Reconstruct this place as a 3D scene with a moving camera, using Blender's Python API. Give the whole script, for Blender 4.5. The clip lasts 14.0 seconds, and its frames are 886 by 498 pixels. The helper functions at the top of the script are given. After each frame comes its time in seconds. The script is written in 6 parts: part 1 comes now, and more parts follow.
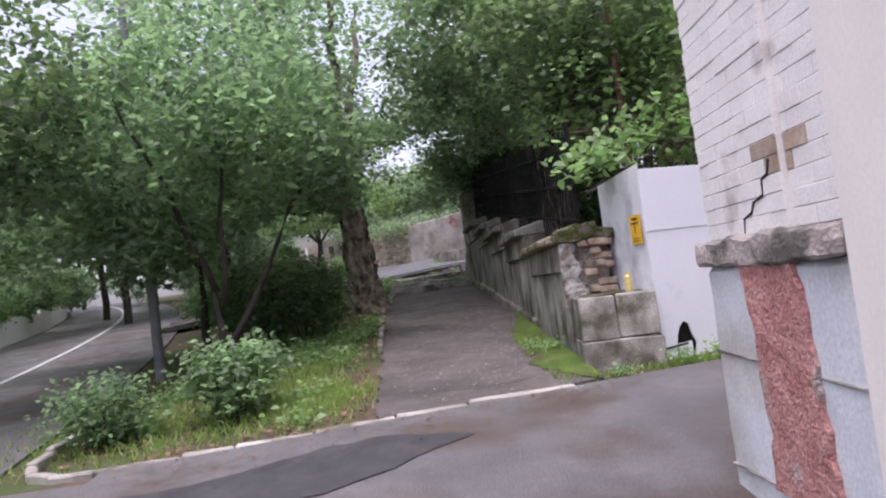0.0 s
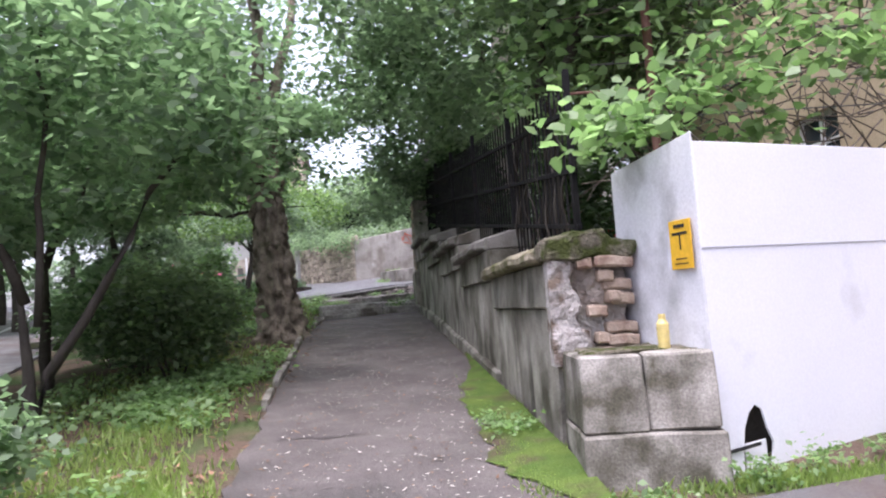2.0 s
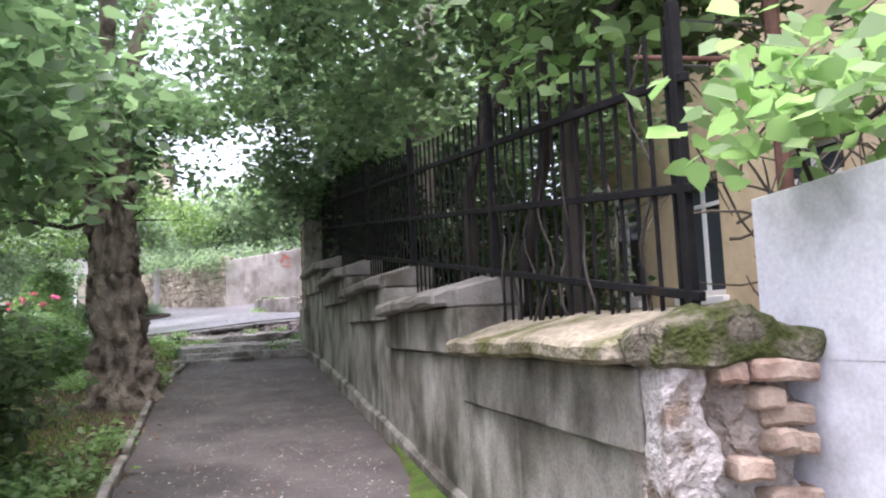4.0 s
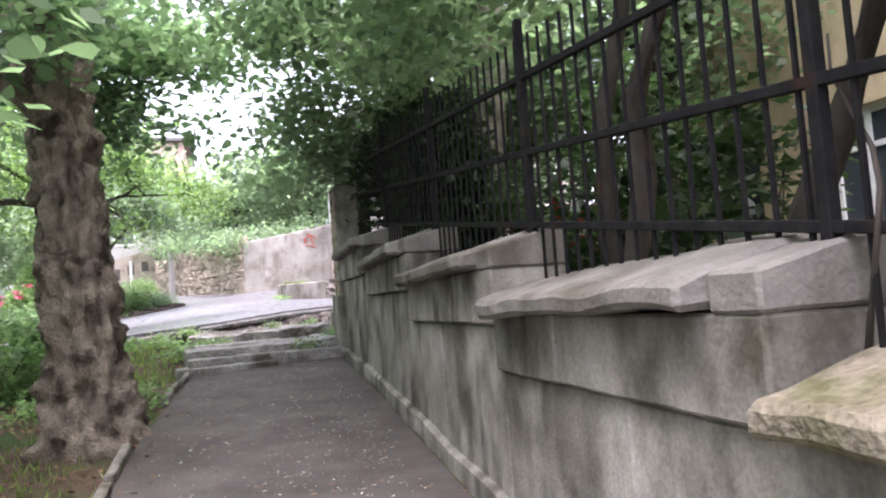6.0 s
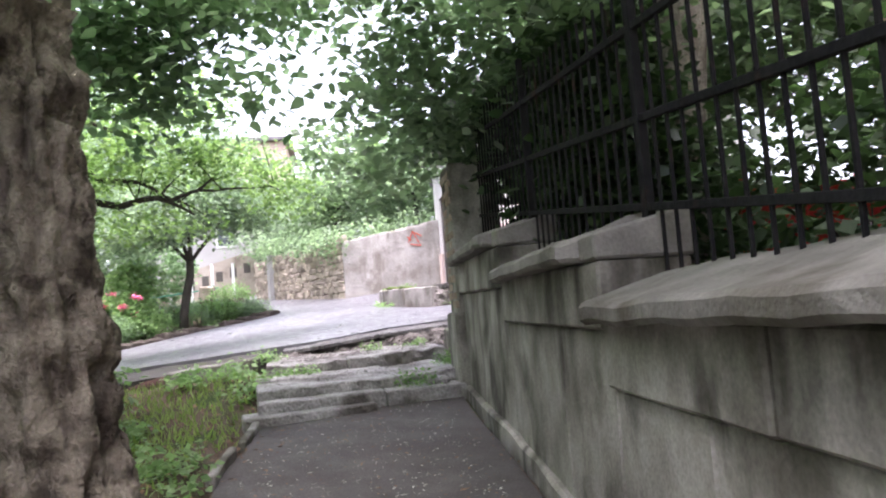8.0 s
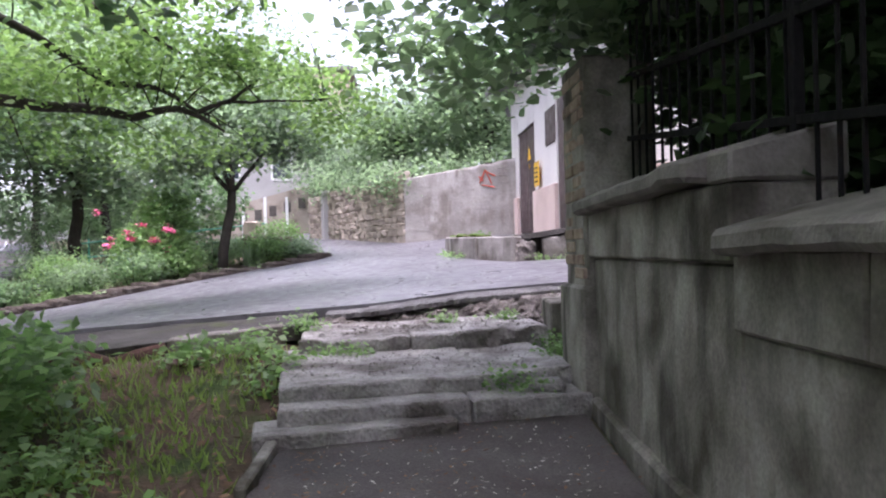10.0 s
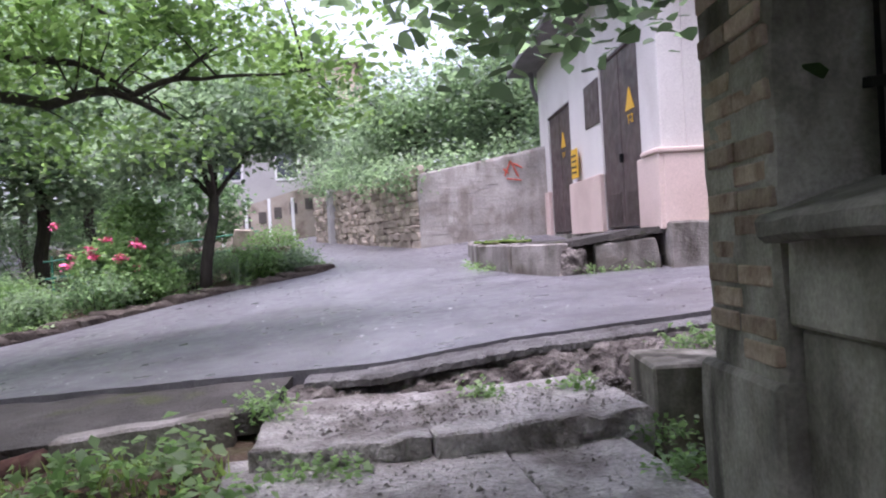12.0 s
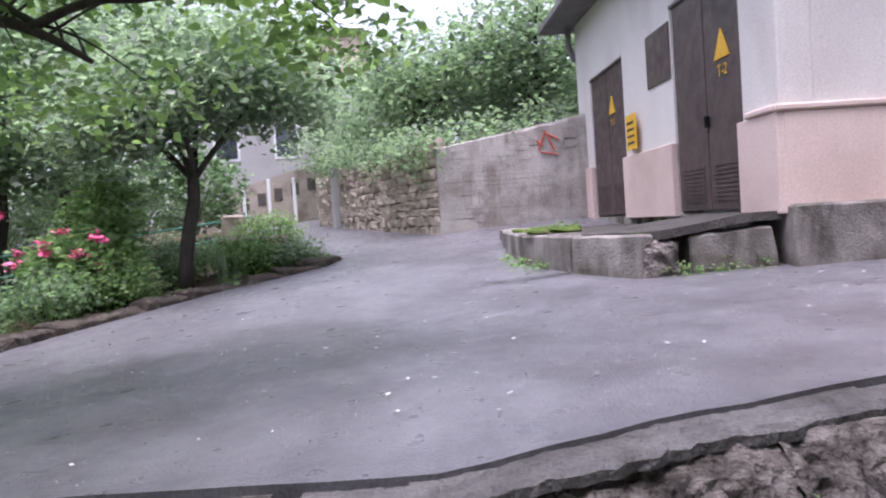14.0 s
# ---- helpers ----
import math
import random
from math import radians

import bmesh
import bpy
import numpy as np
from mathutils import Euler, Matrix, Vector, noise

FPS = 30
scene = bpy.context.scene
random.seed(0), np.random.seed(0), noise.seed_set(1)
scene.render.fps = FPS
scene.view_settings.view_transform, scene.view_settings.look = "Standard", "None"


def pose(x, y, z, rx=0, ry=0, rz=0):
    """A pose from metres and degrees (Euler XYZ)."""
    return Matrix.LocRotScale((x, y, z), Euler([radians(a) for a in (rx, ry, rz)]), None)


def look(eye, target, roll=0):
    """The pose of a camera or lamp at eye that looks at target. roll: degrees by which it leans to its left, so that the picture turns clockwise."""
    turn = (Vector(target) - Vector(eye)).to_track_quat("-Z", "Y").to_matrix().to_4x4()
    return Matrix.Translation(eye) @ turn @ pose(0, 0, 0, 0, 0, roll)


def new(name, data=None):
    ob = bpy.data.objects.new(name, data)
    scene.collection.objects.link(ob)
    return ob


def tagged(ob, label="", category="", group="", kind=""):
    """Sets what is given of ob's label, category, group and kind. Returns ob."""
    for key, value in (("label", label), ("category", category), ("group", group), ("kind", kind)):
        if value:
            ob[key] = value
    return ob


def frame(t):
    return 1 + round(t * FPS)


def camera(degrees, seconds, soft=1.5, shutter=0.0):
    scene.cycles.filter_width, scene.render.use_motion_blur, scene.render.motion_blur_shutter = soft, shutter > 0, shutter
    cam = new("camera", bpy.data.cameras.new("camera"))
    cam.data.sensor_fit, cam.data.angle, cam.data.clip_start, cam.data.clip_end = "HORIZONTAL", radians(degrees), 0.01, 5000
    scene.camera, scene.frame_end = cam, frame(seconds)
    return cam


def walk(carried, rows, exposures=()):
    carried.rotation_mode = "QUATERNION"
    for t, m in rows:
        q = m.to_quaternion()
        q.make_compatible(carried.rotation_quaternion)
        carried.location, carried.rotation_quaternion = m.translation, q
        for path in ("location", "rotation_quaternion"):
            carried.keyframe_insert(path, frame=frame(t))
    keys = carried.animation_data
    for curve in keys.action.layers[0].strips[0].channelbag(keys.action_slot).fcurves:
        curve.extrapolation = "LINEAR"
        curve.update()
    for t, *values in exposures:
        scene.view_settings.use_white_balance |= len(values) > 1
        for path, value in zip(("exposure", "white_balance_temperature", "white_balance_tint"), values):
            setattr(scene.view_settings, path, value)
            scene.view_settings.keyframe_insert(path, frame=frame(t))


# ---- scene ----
cam = camera(61.4, 14.0, soft=2.1)
METRES, EYE, TILT, LEAN, TURN = 18.0, 1.5, 3.0, 7.3, 0.0
ROWS = [
    (0.0, 0.0, 0.0, 0.0, -0.0, 0.0, 0.0),
    (0.5, 0.0012, 0.0405, -0.0016, -2.12, -1.14, -4.02),
    (1.0, 0.01, 0.085, -0.0014, -0.85, 1.43, -2.18),
    (1.5, 0.0111, 0.1254, -0.0027, -3.03, 2.35, -5.35),
    (2.0, 0.0155, 0.1691, -0.003, -3.3, 1.77, -3.5),
    (2.5, 0.0111, 0.2048, -0.0008, -4.27, 0.68, -6.8),
    (3.0, 0.0051, 0.2396, 0.0097, -10.21, 4.92, -8.52),
    (5.5, -0.0029, 0.4198, 0.0087, -12.98, 2.5, -3.55),
    (6.0, -0.0016, 0.4571, 0.0118, -11.5, 2.33, -3.64),
    (6.5, 0.0007, 0.4913, 0.0126, -11.45, 1.25, -4.96),
    (7.0, 0.0012, 0.5304, 0.0153, -6.86, 2.25, -2.81),
    (7.5, -0.0007, 0.5653, 0.0168, -9.95, 3.31, -5.38),
    (8.0, -0.0003, 0.6042, 0.0182, -3.61, 1.57, -2.9),
    (8.5, -0.0041, 0.6377, 0.0188, -1.02, 0.68, -5.52),
    (11.0, -0.0171, 0.8074, 0.0196, 3.82, -4.79, -3.46),
    (11.5, -0.0178, 0.8383, 0.0225, 6.42, -4.56, -1.5),
    (12.0, -0.0223, 0.8707, 0.023, 1.94, -3.67, -4.0),
    (12.5, -0.0245, 0.9032, 0.0225, 5.58, -5.59, -1.39),
    (13.0, -0.0334, 0.9336, 0.0214, 6.75, -7.06, -3.49),
    (13.5, -0.0379, 0.9615, 0.0208, 4.84, -5.41, -1.52),
    (14.0, -0.0445, 0.9897, 0.0223, 2.26, -5.36, -3.35),
]
walk(cam, [(t, pose(0, 0, EYE, TILT, LEAN, TURN) @ pose(METRES * x, METRES * y, METRES * z, 90 + pitch, roll, yaw)) for t, x, y, z, yaw, pitch, roll in ROWS], [(0.0, 1.08, 6120, 27), (0.5, 1.3, 6070, 26), (3.0, 1.85, 6000, 25), (5.5, 2.55, 6200, 26), (7.0, 2.55, 6150, 27), (8.5, 2.5, 6150, 27), (11.0, 1.62, 5830, 34), (12.5, 1.62, 5900, 32), (14.0, 1.5, 5900, 31)])

# ---- world, sun ----
world = bpy.data.worlds.new("overcast")
scene.world = world
world.use_nodes = True
wn, wl = world.node_tree.nodes, world.node_tree.links
sky = wn.new("ShaderNodeTexSky")
sky.sky_type = "NISHITA"
sky.sun_disc = False
sky.sun_elevation, sky.sun_rotation = radians(77), radians(200)
sky.air_density, sky.dust_density, sky.ozone_density = 1.0, 4.0, 1.0
hs = wn.new("ShaderNodeHueSaturation")
hs.inputs["Saturation"].default_value = 0.4
wl.new(sky.outputs[0], hs.inputs["Color"])
wl.new(hs.outputs[0], wn["Background"].inputs["Color"])
wn["Background"].inputs["Strength"].default_value = 0.15
sun = new("sun", bpy.data.lights.new("sun", "SUN"))
sun.data.energy, sun.data.angle, sun.data.color = 1.45, radians(50), (1.0, 0.97, 0.93)
ELEV, TURN_S = radians(77), radians(200)
sun.matrix_world = look(Vector((math.sin(TURN_S) * math.cos(ELEV), math.cos(TURN_S) * math.cos(ELEV), math.sin(ELEV))) * 30, (0, 0, 0))

# ---- materials ----


def mat(name, c1, c2, scale=3.0, rough=0.85, bump=0.3, c3=None, s3=0.7, fine=40.0, spec=0.4, metal=0.0, island=0.0, obj=0.0, streak=1.0, th3=(0.5, 0.68), dist=0.01, gr=1.0, drip=None):
    """Two tones in noise of the given scale, a third one in patches, fine grain in colour and relief."""
    m = bpy.data.materials.new(name)
    m.use_nodes = True
    n, l = m.node_tree.nodes, m.node_tree.links
    b = n["Principled BSDF"]
    geo = n.new("ShaderNodeNewGeometry")
    mp = n.new("ShaderNodeMapping")
    mp.inputs["Scale"].default_value = (1, 1, streak)
    l.new(geo.outputs["Position"], mp.inputs["Vector"])

    def noise_tex(s, detail=5.0):
        t = n.new("ShaderNodeTexNoise")
        t.inputs["Scale"].default_value, t.inputs["Detail"].default_value = s, detail
        l.new(mp.outputs[0], t.inputs["Vector"])
        return t.outputs[0]

    def mix(fac, a, c, kind="MIX"):
        x = n.new("ShaderNodeMix")
        x.data_type, x.blend_type = "RGBA", kind
        for sock, v in ((x.inputs[0], fac), (x.inputs[6], a), (x.inputs[7], c)):
            if isinstance(v, bpy.types.NodeSocket):
                l.new(v, sock)
            elif isinstance(v, (int, float)):
                sock.default_value = v
            else:
                sock.default_value = (*v, 1)
        return x.outputs[2]

    def ramp(v, lo, hi, a=0.0, c=1.0):
        r = n.new("ShaderNodeMapRange")
        r.inputs["From Min"].default_value, r.inputs["From Max"].default_value = lo, hi
        r.inputs["To Min"].default_value, r.inputs["To Max"].default_value = a, c
        l.new(v, r.inputs["Value"])
        return r.outputs[0]

    col = mix(ramp(noise_tex(scale), 0.33, 0.67), c1, c2)
    if c3:
        col = mix(ramp(noise_tex(s3, 7.0), *th3), col, c3)
    if drip:
        m2 = n.new("ShaderNodeMapping")
        m2.inputs["Scale"].default_value = (1, 1, 0.2)
        l.new(geo.outputs["Position"], m2.inputs["Vector"])
        dt = n.new("ShaderNodeTexNoise")
        dt.inputs["Scale"].default_value, dt.inputs["Detail"].default_value = 4.6, 7.0
        l.new(m2.outputs[0], dt.inputs["Vector"])
        dm = n.new("ShaderNodeMath")
        dm.operation = "MULTIPLY"
        l.new(ramp(dt.outputs[0], 0.46, 0.60), dm.inputs[0])
        l.new(ramp(noise_tex(1.7, 6.0), 0.42, 0.60, 0.0, 0.85), dm.inputs[1])
        col = mix(dm.outputs[0], col, drip)
    gt = n.new("ShaderNodeTexNoise")
    gt.inputs["Scale"].default_value, gt.inputs["Detail"].default_value = fine, 4.0
    l.new(geo.outputs["Position"], gt.inputs["Vector"])
    grain = gt.outputs[0]
    col = mix(1.0, col, mix(ramp(grain, 0.25, 0.75), (1 - 0.16 * gr,) * 3, (1 + 0.12 * gr,) * 3), "MULTIPLY")
    if island:
        col = mix(1.0, col, mix(geo.outputs["Random Per Island"], (1 - island,) * 3, (1 + island,) * 3), "MULTIPLY")
    if obj:
        oi = n.new("ShaderNodeObjectInfo")
        col = mix(1.0, col, mix(oi.outputs["Random"], (1 - obj,) * 3, (1 + obj,) * 3), "MULTIPLY")
    l.new(col, b.inputs["Base Color"])
    l.new(ramp(noise_tex(scale * 2.3), 0.3, 0.7, max(rough - 0.15, 0.05), min(rough + 0.12, 1)), b.inputs["Roughness"])
    b.inputs["Specular IOR Level"].default_value = spec
    b.inputs["Metallic"].default_value = metal
    if bump:
        bp = n.new("ShaderNodeBump")
        bp.inputs["Strength"].default_value, bp.inputs["Distance"].default_value = bump, dist
        s = n.new("ShaderNodeMath")
        l.new(grain, s.inputs[0])
        l.new(noise_tex(scale * 3, 6.0), s.inputs[1])
        l.new(s.outputs[0], bp.inputs["Height"])
        l.new(bp.outputs[0], b.inputs["Normal"])
    return m


def leaf_mat(name, c1, c2, thin=0.35, rough=0.45):
    """Leaves: two greens by leaf and by clump, some light through them."""
    m = bpy.data.materials.new(name)
    m.use_nodes = True
    n, l = m.node_tree.nodes, m.node_tree.links
    b, out = n["Principled BSDF"], n["Material Output"]
    geo = n.new("ShaderNodeNewGeometry")
    t = n.new("ShaderNodeTexNoise")
    t.inputs["Scale"].default_value = 0.9
    l.new(geo.outputs["Position"], t.inputs["Vector"])
    add = n.new("ShaderNodeMath")
    add.operation = "MULTIPLY_ADD"
    l.new(geo.outputs["Random Per Island"], add.inputs[0])
    add.inputs[1].default_value = 0.7
    l.new(t.outputs[0], add.inputs[2])
    r = n.new("ShaderNodeValToRGB")
    r.color_ramp.elements[0].position, r.color_ramp.elements[1].position = 0.4, 1.15
    r.color_ramp.elements[0].color, r.color_ramp.elements[1].color = (*c1, 1), (*c2, 1)
    l.new(add.outputs[0], r.inputs[0])
    l.new(r.outputs[0], b.inputs["Base Color"])
    b.inputs["Roughness"].default_value = rough
    tr = n.new("ShaderNodeBsdfTranslucent")
    br = n.new("ShaderNodeMix")
    br.data_type, br.blend_type = "RGBA", "MULTIPLY"
    br.inputs[0].default_value = 1.0
    l.new(r.outputs[0], br.inputs[6])
    br.inputs[7].default_value = (1.8, 2.05, 1.5, 1)
    l.new(br.outputs[2], tr.inputs[0])
    ms = n.new("ShaderNodeMixShader")
    ms.inputs[0].default_value = thin
    l.new(b.outputs[0], ms.inputs[1])
    l.new(tr.outputs[0], ms.inputs[2])
    l.new(ms.outputs[0], out.inputs["Surface"])
    return m


M_ASPHALT = mat("path_asphalt", (0.076, 0.065, 0.060), (0.118, 0.103, 0.096), 1.7, 0.8, 0.7, (0.055, 0.049, 0.045), 0.9, 70, gr=2.4, dist=0.015)
M_ROAD = mat("road_asphalt", (0.092, 0.087, 0.088), (0.135, 0.128, 0.13), 1.6, 0.62, 0.6, (0.082, 0.062, 0.053), 0.9, 75, gr=2.8, th3=(0.47, 0.62), dist=0.015)
M_WETROAD = mat("damp_asphalt", (0.112, 0.109, 0.118), (0.158, 0.155, 0.166), 2.6, 0.40, 0.4, (0.085, 0.081, 0.086), 0.9, 60, 0.55, dist=0.012, gr=2.2, th3=(0.5, 0.7))
M_LEDGE = mat("mossy_old_asphalt", (0.055, 0.05, 0.045), (0.095, 0.088, 0.08), 2.5, 0.85, 0.8, (0.07, 0.082, 0.03), 1.9, 50, 0.3, th3=(0.58, 0.7), dist=0.03, gr=2.0)
M_OLDLAYER = mat("old_asphalt_layer", (0.10, 0.096, 0.094), (0.17, 0.164, 0.16), 3, 0.7, 0.8, (0.06, 0.055, 0.05), 2.5, 50, 0.4, dist=0.03, gr=2.2)
M_PATCH = mat("asphalt_patch", (0.036, 0.035, 0.038), (0.055, 0.053, 0.056), 2.6, 0.75, 0.5, (0.07, 0.062, 0.06), 2.4, 90, 0.3, th3=(0.55, 0.7), gr=2.0)
M_PATCHDARK = mat("dark_crack", (0.02, 0.019, 0.018), (0.03, 0.028, 0.026), 6, 0.9, 0.2)
M_LITTER = mat("dead_leaves", (0.14, 0.08, 0.045), (0.22, 0.13, 0.075), 9, 0.9, 0, island=0.5)
M_PETAL = mat("faded_petals", (0.62, 0.59, 0.54), (0.36, 0.33, 0.29), 14, 0.8, 0, island=0.3)
M_LINE = mat("worn_line_paint", (0.55, 0.55, 0.55), (0.4, 0.4, 0.4), 6, 0.7, 0.1)
M_SOIL = mat("soil_and_grass", (0.085, 0.062, 0.045), (0.13, 0.088, 0.062), 2.2, 0.95, 0.9, (0.06, 0.09, 0.028), 1.4, 35, 0.2, th3=(0.46, 0.62), dist=0.04)
M_MOSS = mat("moss", (0.062, 0.112, 0.02), (0.11, 0.158, 0.032), 5, 0.95, 0.8, (0.08, 0.06, 0.04), 3, 60, 0.2, dist=0.03)
M_CONC = mat("weathered_concrete", (0.175, 0.161, 0.134), (0.38, 0.36, 0.315), 3.2, 0.9, 0.45, (0.068, 0.062, 0.044), 2.3, 55, 0.3, streak=0.75, obj=0.1, th3=(0.48, 0.68), gr=1.5, drip=(0.04, 0.036, 0.027))
M_COPING = mat("coping_concrete", (0.25, 0.235, 0.21), (0.16, 0.15, 0.132), 4, 0.9, 0.6, (0.09, 0.08, 0.06), 2.4, 55, 0.3, obj=0.1)
M_MOSSCOPE = mat("mossy_coping", (0.17, 0.147, 0.105), (0.29, 0.255, 0.19), 5, 0.95, 0.8, (0.085, 0.088, 0.03), 3.5, 40, 0.2, th3=(0.48, 0.66), gr=1.8, dist=0.02)
M_STONE = mat("hewn_limestone", (0.26, 0.24, 0.21), (0.42, 0.40, 0.365), 2.2, 0.88, 0.5, (0.12, 0.105, 0.08), 2.4, 50, 0.3, obj=0.1, th3=(0.47, 0.66), streak=0.6)
M_BLOCK = mat("stained_block", (0.17, 0.155, 0.14), (0.30, 0.28, 0.26), 3.0, 0.85, 0.6, (0.10, 0.085, 0.065), 2.2, 50, 0.3, obj=0.12, th3=(0.5, 0.68), dist=0.02, gr=1.6, drip=(0.07, 0.062, 0.05))
M_PLINTH = mat("stained_limestone", (0.17, 0.157, 0.132), (0.34, 0.32, 0.285), 4.2, 0.9, 0.4, (0.085, 0.08, 0.056), 3.4, 70, 0.3, obj=0.12, th3=(0.46, 0.62), gr=2.2, drip=(0.07, 0.064, 0.046))
M_MOSSLUMP = mat("mossy_rubble", (0.12, 0.105, 0.078), (0.24, 0.215, 0.165), 9, 0.95, 1.0, (0.06, 0.072, 0.02), 6, 50, 0.2, th3=(0.44, 0.56), gr=2.2, dist=0.03)
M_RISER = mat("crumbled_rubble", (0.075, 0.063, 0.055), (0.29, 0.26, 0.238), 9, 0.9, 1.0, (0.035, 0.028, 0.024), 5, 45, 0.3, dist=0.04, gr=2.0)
M_STEP = mat("worn_step_stone", (0.27, 0.25, 0.233), (0.48, 0.456, 0.433), 4, 0.68, 1.0, (0.13, 0.113, 0.097), 2.4, 40, 0.4, obj=0.08, dist=0.03, gr=2.0)
M_BRICK = mat("broken_brick", (0.33, 0.25, 0.19), (0.44, 0.35, 0.28), 9, 0.92, 0.7, (0.2, 0.13, 0.1), 6, 60, 0.2, obj=0.22)
M_RUBBLECORE = mat("crumbling_mortar", (0.36, 0.31, 0.27), (0.26, 0.22, 0.19), 6, 0.95, 0.9, (0.52, 0.5, 0.47), 4, 40, 0.2, dist=0.04)
M_PLASTER = mat("flaking_plaster", (0.50, 0.47, 0.45), (0.36, 0.325, 0.30), 9, 0.92, 0.8, (0.17, 0.13, 0.10), 7, 60, 0.2, th3=(0.5, 0.62), gr=2.0, dist=0.02)
M_PANEL = mat("painted_sheet", (0.76, 0.77, 0.82), (0.72, 0.73, 0.79), 1.0, 0.55, 0.08, (0.56, 0.56, 0.58), 2.2, 60, 0.4, th3=(0.62, 0.8), gr=0.3)
M_SIDEPANEL = mat("scuffed_sheet", (0.70, 0.70, 0.73), (0.62, 0.62, 0.66), 2.0, 0.6, 0.1, (0.36, 0.36, 0.37), 3.6, 60, 0.3, streak=0.7, th3=(0.5, 0.72), gr=0.8)
M_PAINTBRICK = mat("whitewashed_brick", (0.72, 0.69, 0.66), (0.80, 0.775, 0.745), 3, 0.85, 0.4, (0.44, 0.39, 0.36), 2.2, 60, 0.3, obj=0.02, th3=(0.62, 0.72), gr=0.6)
M_LEDGESTONE = mat("sooty_ledge", (0.42, 0.36, 0.33), (0.30, 0.27, 0.25), 4, 0.92, 0.7, (0.13, 0.12, 0.105), 2.2, 50, 0.2, th3=(0.46, 0.56), dist=0.02)
M_BLUEGREY = mat("pale_blue_render", (0.55, 0.575, 0.60), (0.63, 0.655, 0.68), 2, 0.88, 0.3, (0.45, 0.43, 0.40), 1.6, 50, 0.3)
M_REDRENDER = mat("red_render", (0.42, 0.19, 0.17), (0.52, 0.28, 0.25), 9, 0.92, 1.0, (0.42, 0.35, 0.32), 4, 60, 0.2, th3=(0.57, 0.66), gr=2.4, dist=0.02)
M_WHITEWALL = mat("white_render", (0.78, 0.74, 0.68), (0.73, 0.69, 0.63), 1.5, 0.85, 0.05, (0.66, 0.59, 0.52), 0.8, 60, 0.3, th3=(0.56, 0.75), gr=0.3)
M_SUBWALL = mat("grey_white_render", (0.64, 0.61, 0.58), (0.69, 0.66, 0.63), 1.2, 0.85, 0.06, (0.56, 0.52, 0.49), 0.8, 70, 0.3, streak=0.5)
M_SUBPINK = mat("pink_render", (0.62, 0.485, 0.43), (0.66, 0.53, 0.48), 1.2, 0.85, 0.06, (0.54, 0.42, 0.37), 0.9, 70, 0.3)
M_DOOR = mat("brown_steel", (0.075, 0.052, 0.05), (0.10, 0.07, 0.065), 3, 0.55, 0.1, (0.055, 0.042, 0.04), 1.6, 30, 0.4)
M_IRON = mat("black_iron", (0.010, 0.010, 0.011), (0.018, 0.017, 0.017), 12, 0.85, 0.2, (0.035, 0.02, 0.014), 5, 60, 0.1, th3=(0.6, 0.75))
M_RUST = mat("rusty_pipe", (0.13, 0.06, 0.045), (0.18, 0.09, 0.07), 8, 0.8, 0.3)
M_POST = mat("green_grey_post", (0.12, 0.13, 0.13), (0.17, 0.18, 0.175), 4, 0.6, 0.15)
M_YELLOW = mat("yellow_enamel", (0.74, 0.44, 0.03), (0.70, 0.40, 0.03), 6, 0.5, 0.05, (0.45, 0.26, 0.05), 9, 30, th3=(0.66, 0.8))
M_BLACK = mat("black_print", (0.02, 0.02, 0.02), (0.03, 0.03, 0.03), 5, 0.6, 0)
M_REDPAINT = mat("red_spray", (0.55, 0.10, 0.06), (0.48, 0.09, 0.06), 8, 0.8, 0.1)
M_BOTTLE = mat("yellow_bottle", (0.62, 0.50, 0.18), (0.66, 0.54, 0.22), 12, 0.35, 0)
M_RED = mat("red_plastic", (0.55, 0.035, 0.03), (0.48, 0.03, 0.03), 3, 0.45, 0.05)
M_BARK = mat("bark", (0.15, 0.122, 0.095), (0.36, 0.305, 0.245), 6, 0.95, 1.0, (0.06, 0.045, 0.035), 4.6, 45, 0.2, streak=0.8, dist=0.035, th3=(0.52, 0.64), gr=1.6)
M_PALEBARK = mat("pale_bark", (0.26, 0.23, 0.20), (0.44, 0.40, 0.36), 9, 0.95, 1.0, (0.10, 0.085, 0.07), 5, 45, 0.2, streak=0.2, dist=0.03, gr=1.6)
M_DRYTWIG = mat("dry_vine", (0.10, 0.08, 0.066), (0.15, 0.12, 0.10), 12, 0.9, 0.4)
M_EARTH = mat("dark_earth", (0.055, 0.045, 0.037), (0.10, 0.083, 0.068), 5, 0.95, 1.0, (0.16, 0.145, 0.125), 7, 40, 0.2, th3=(0.6, 0.7), dist=0.04, gr=2.0)
M_TWIG = mat("twig_bark", (0.035, 0.029, 0.023), (0.055, 0.046, 0.036), 12, 0.9, 0.4, streak=0.4)
M_CONCWALL = mat("grey_retaining_wall", (0.29, 0.27, 0.245), (0.43, 0.405, 0.375), 1.8, 0.9, 0.5, (0.22, 0.195, 0.17), 2.3, 50, 0.3, gr=1.8, drip=(0.2, 0.175, 0.15))
M_RUBSTONE = mat("rubble_stone", (0.28, 0.24, 0.195), (0.40, 0.345, 0.285), 4, 0.92, 0.7, None, 1, 40, 0.2, obj=0.3)
M_MORTAR = mat("grey_mortar", (0.12, 0.11, 0.10), (0.09, 0.082, 0.074), 4, 0.95, 0.7, None, 1, 40, 0.2)
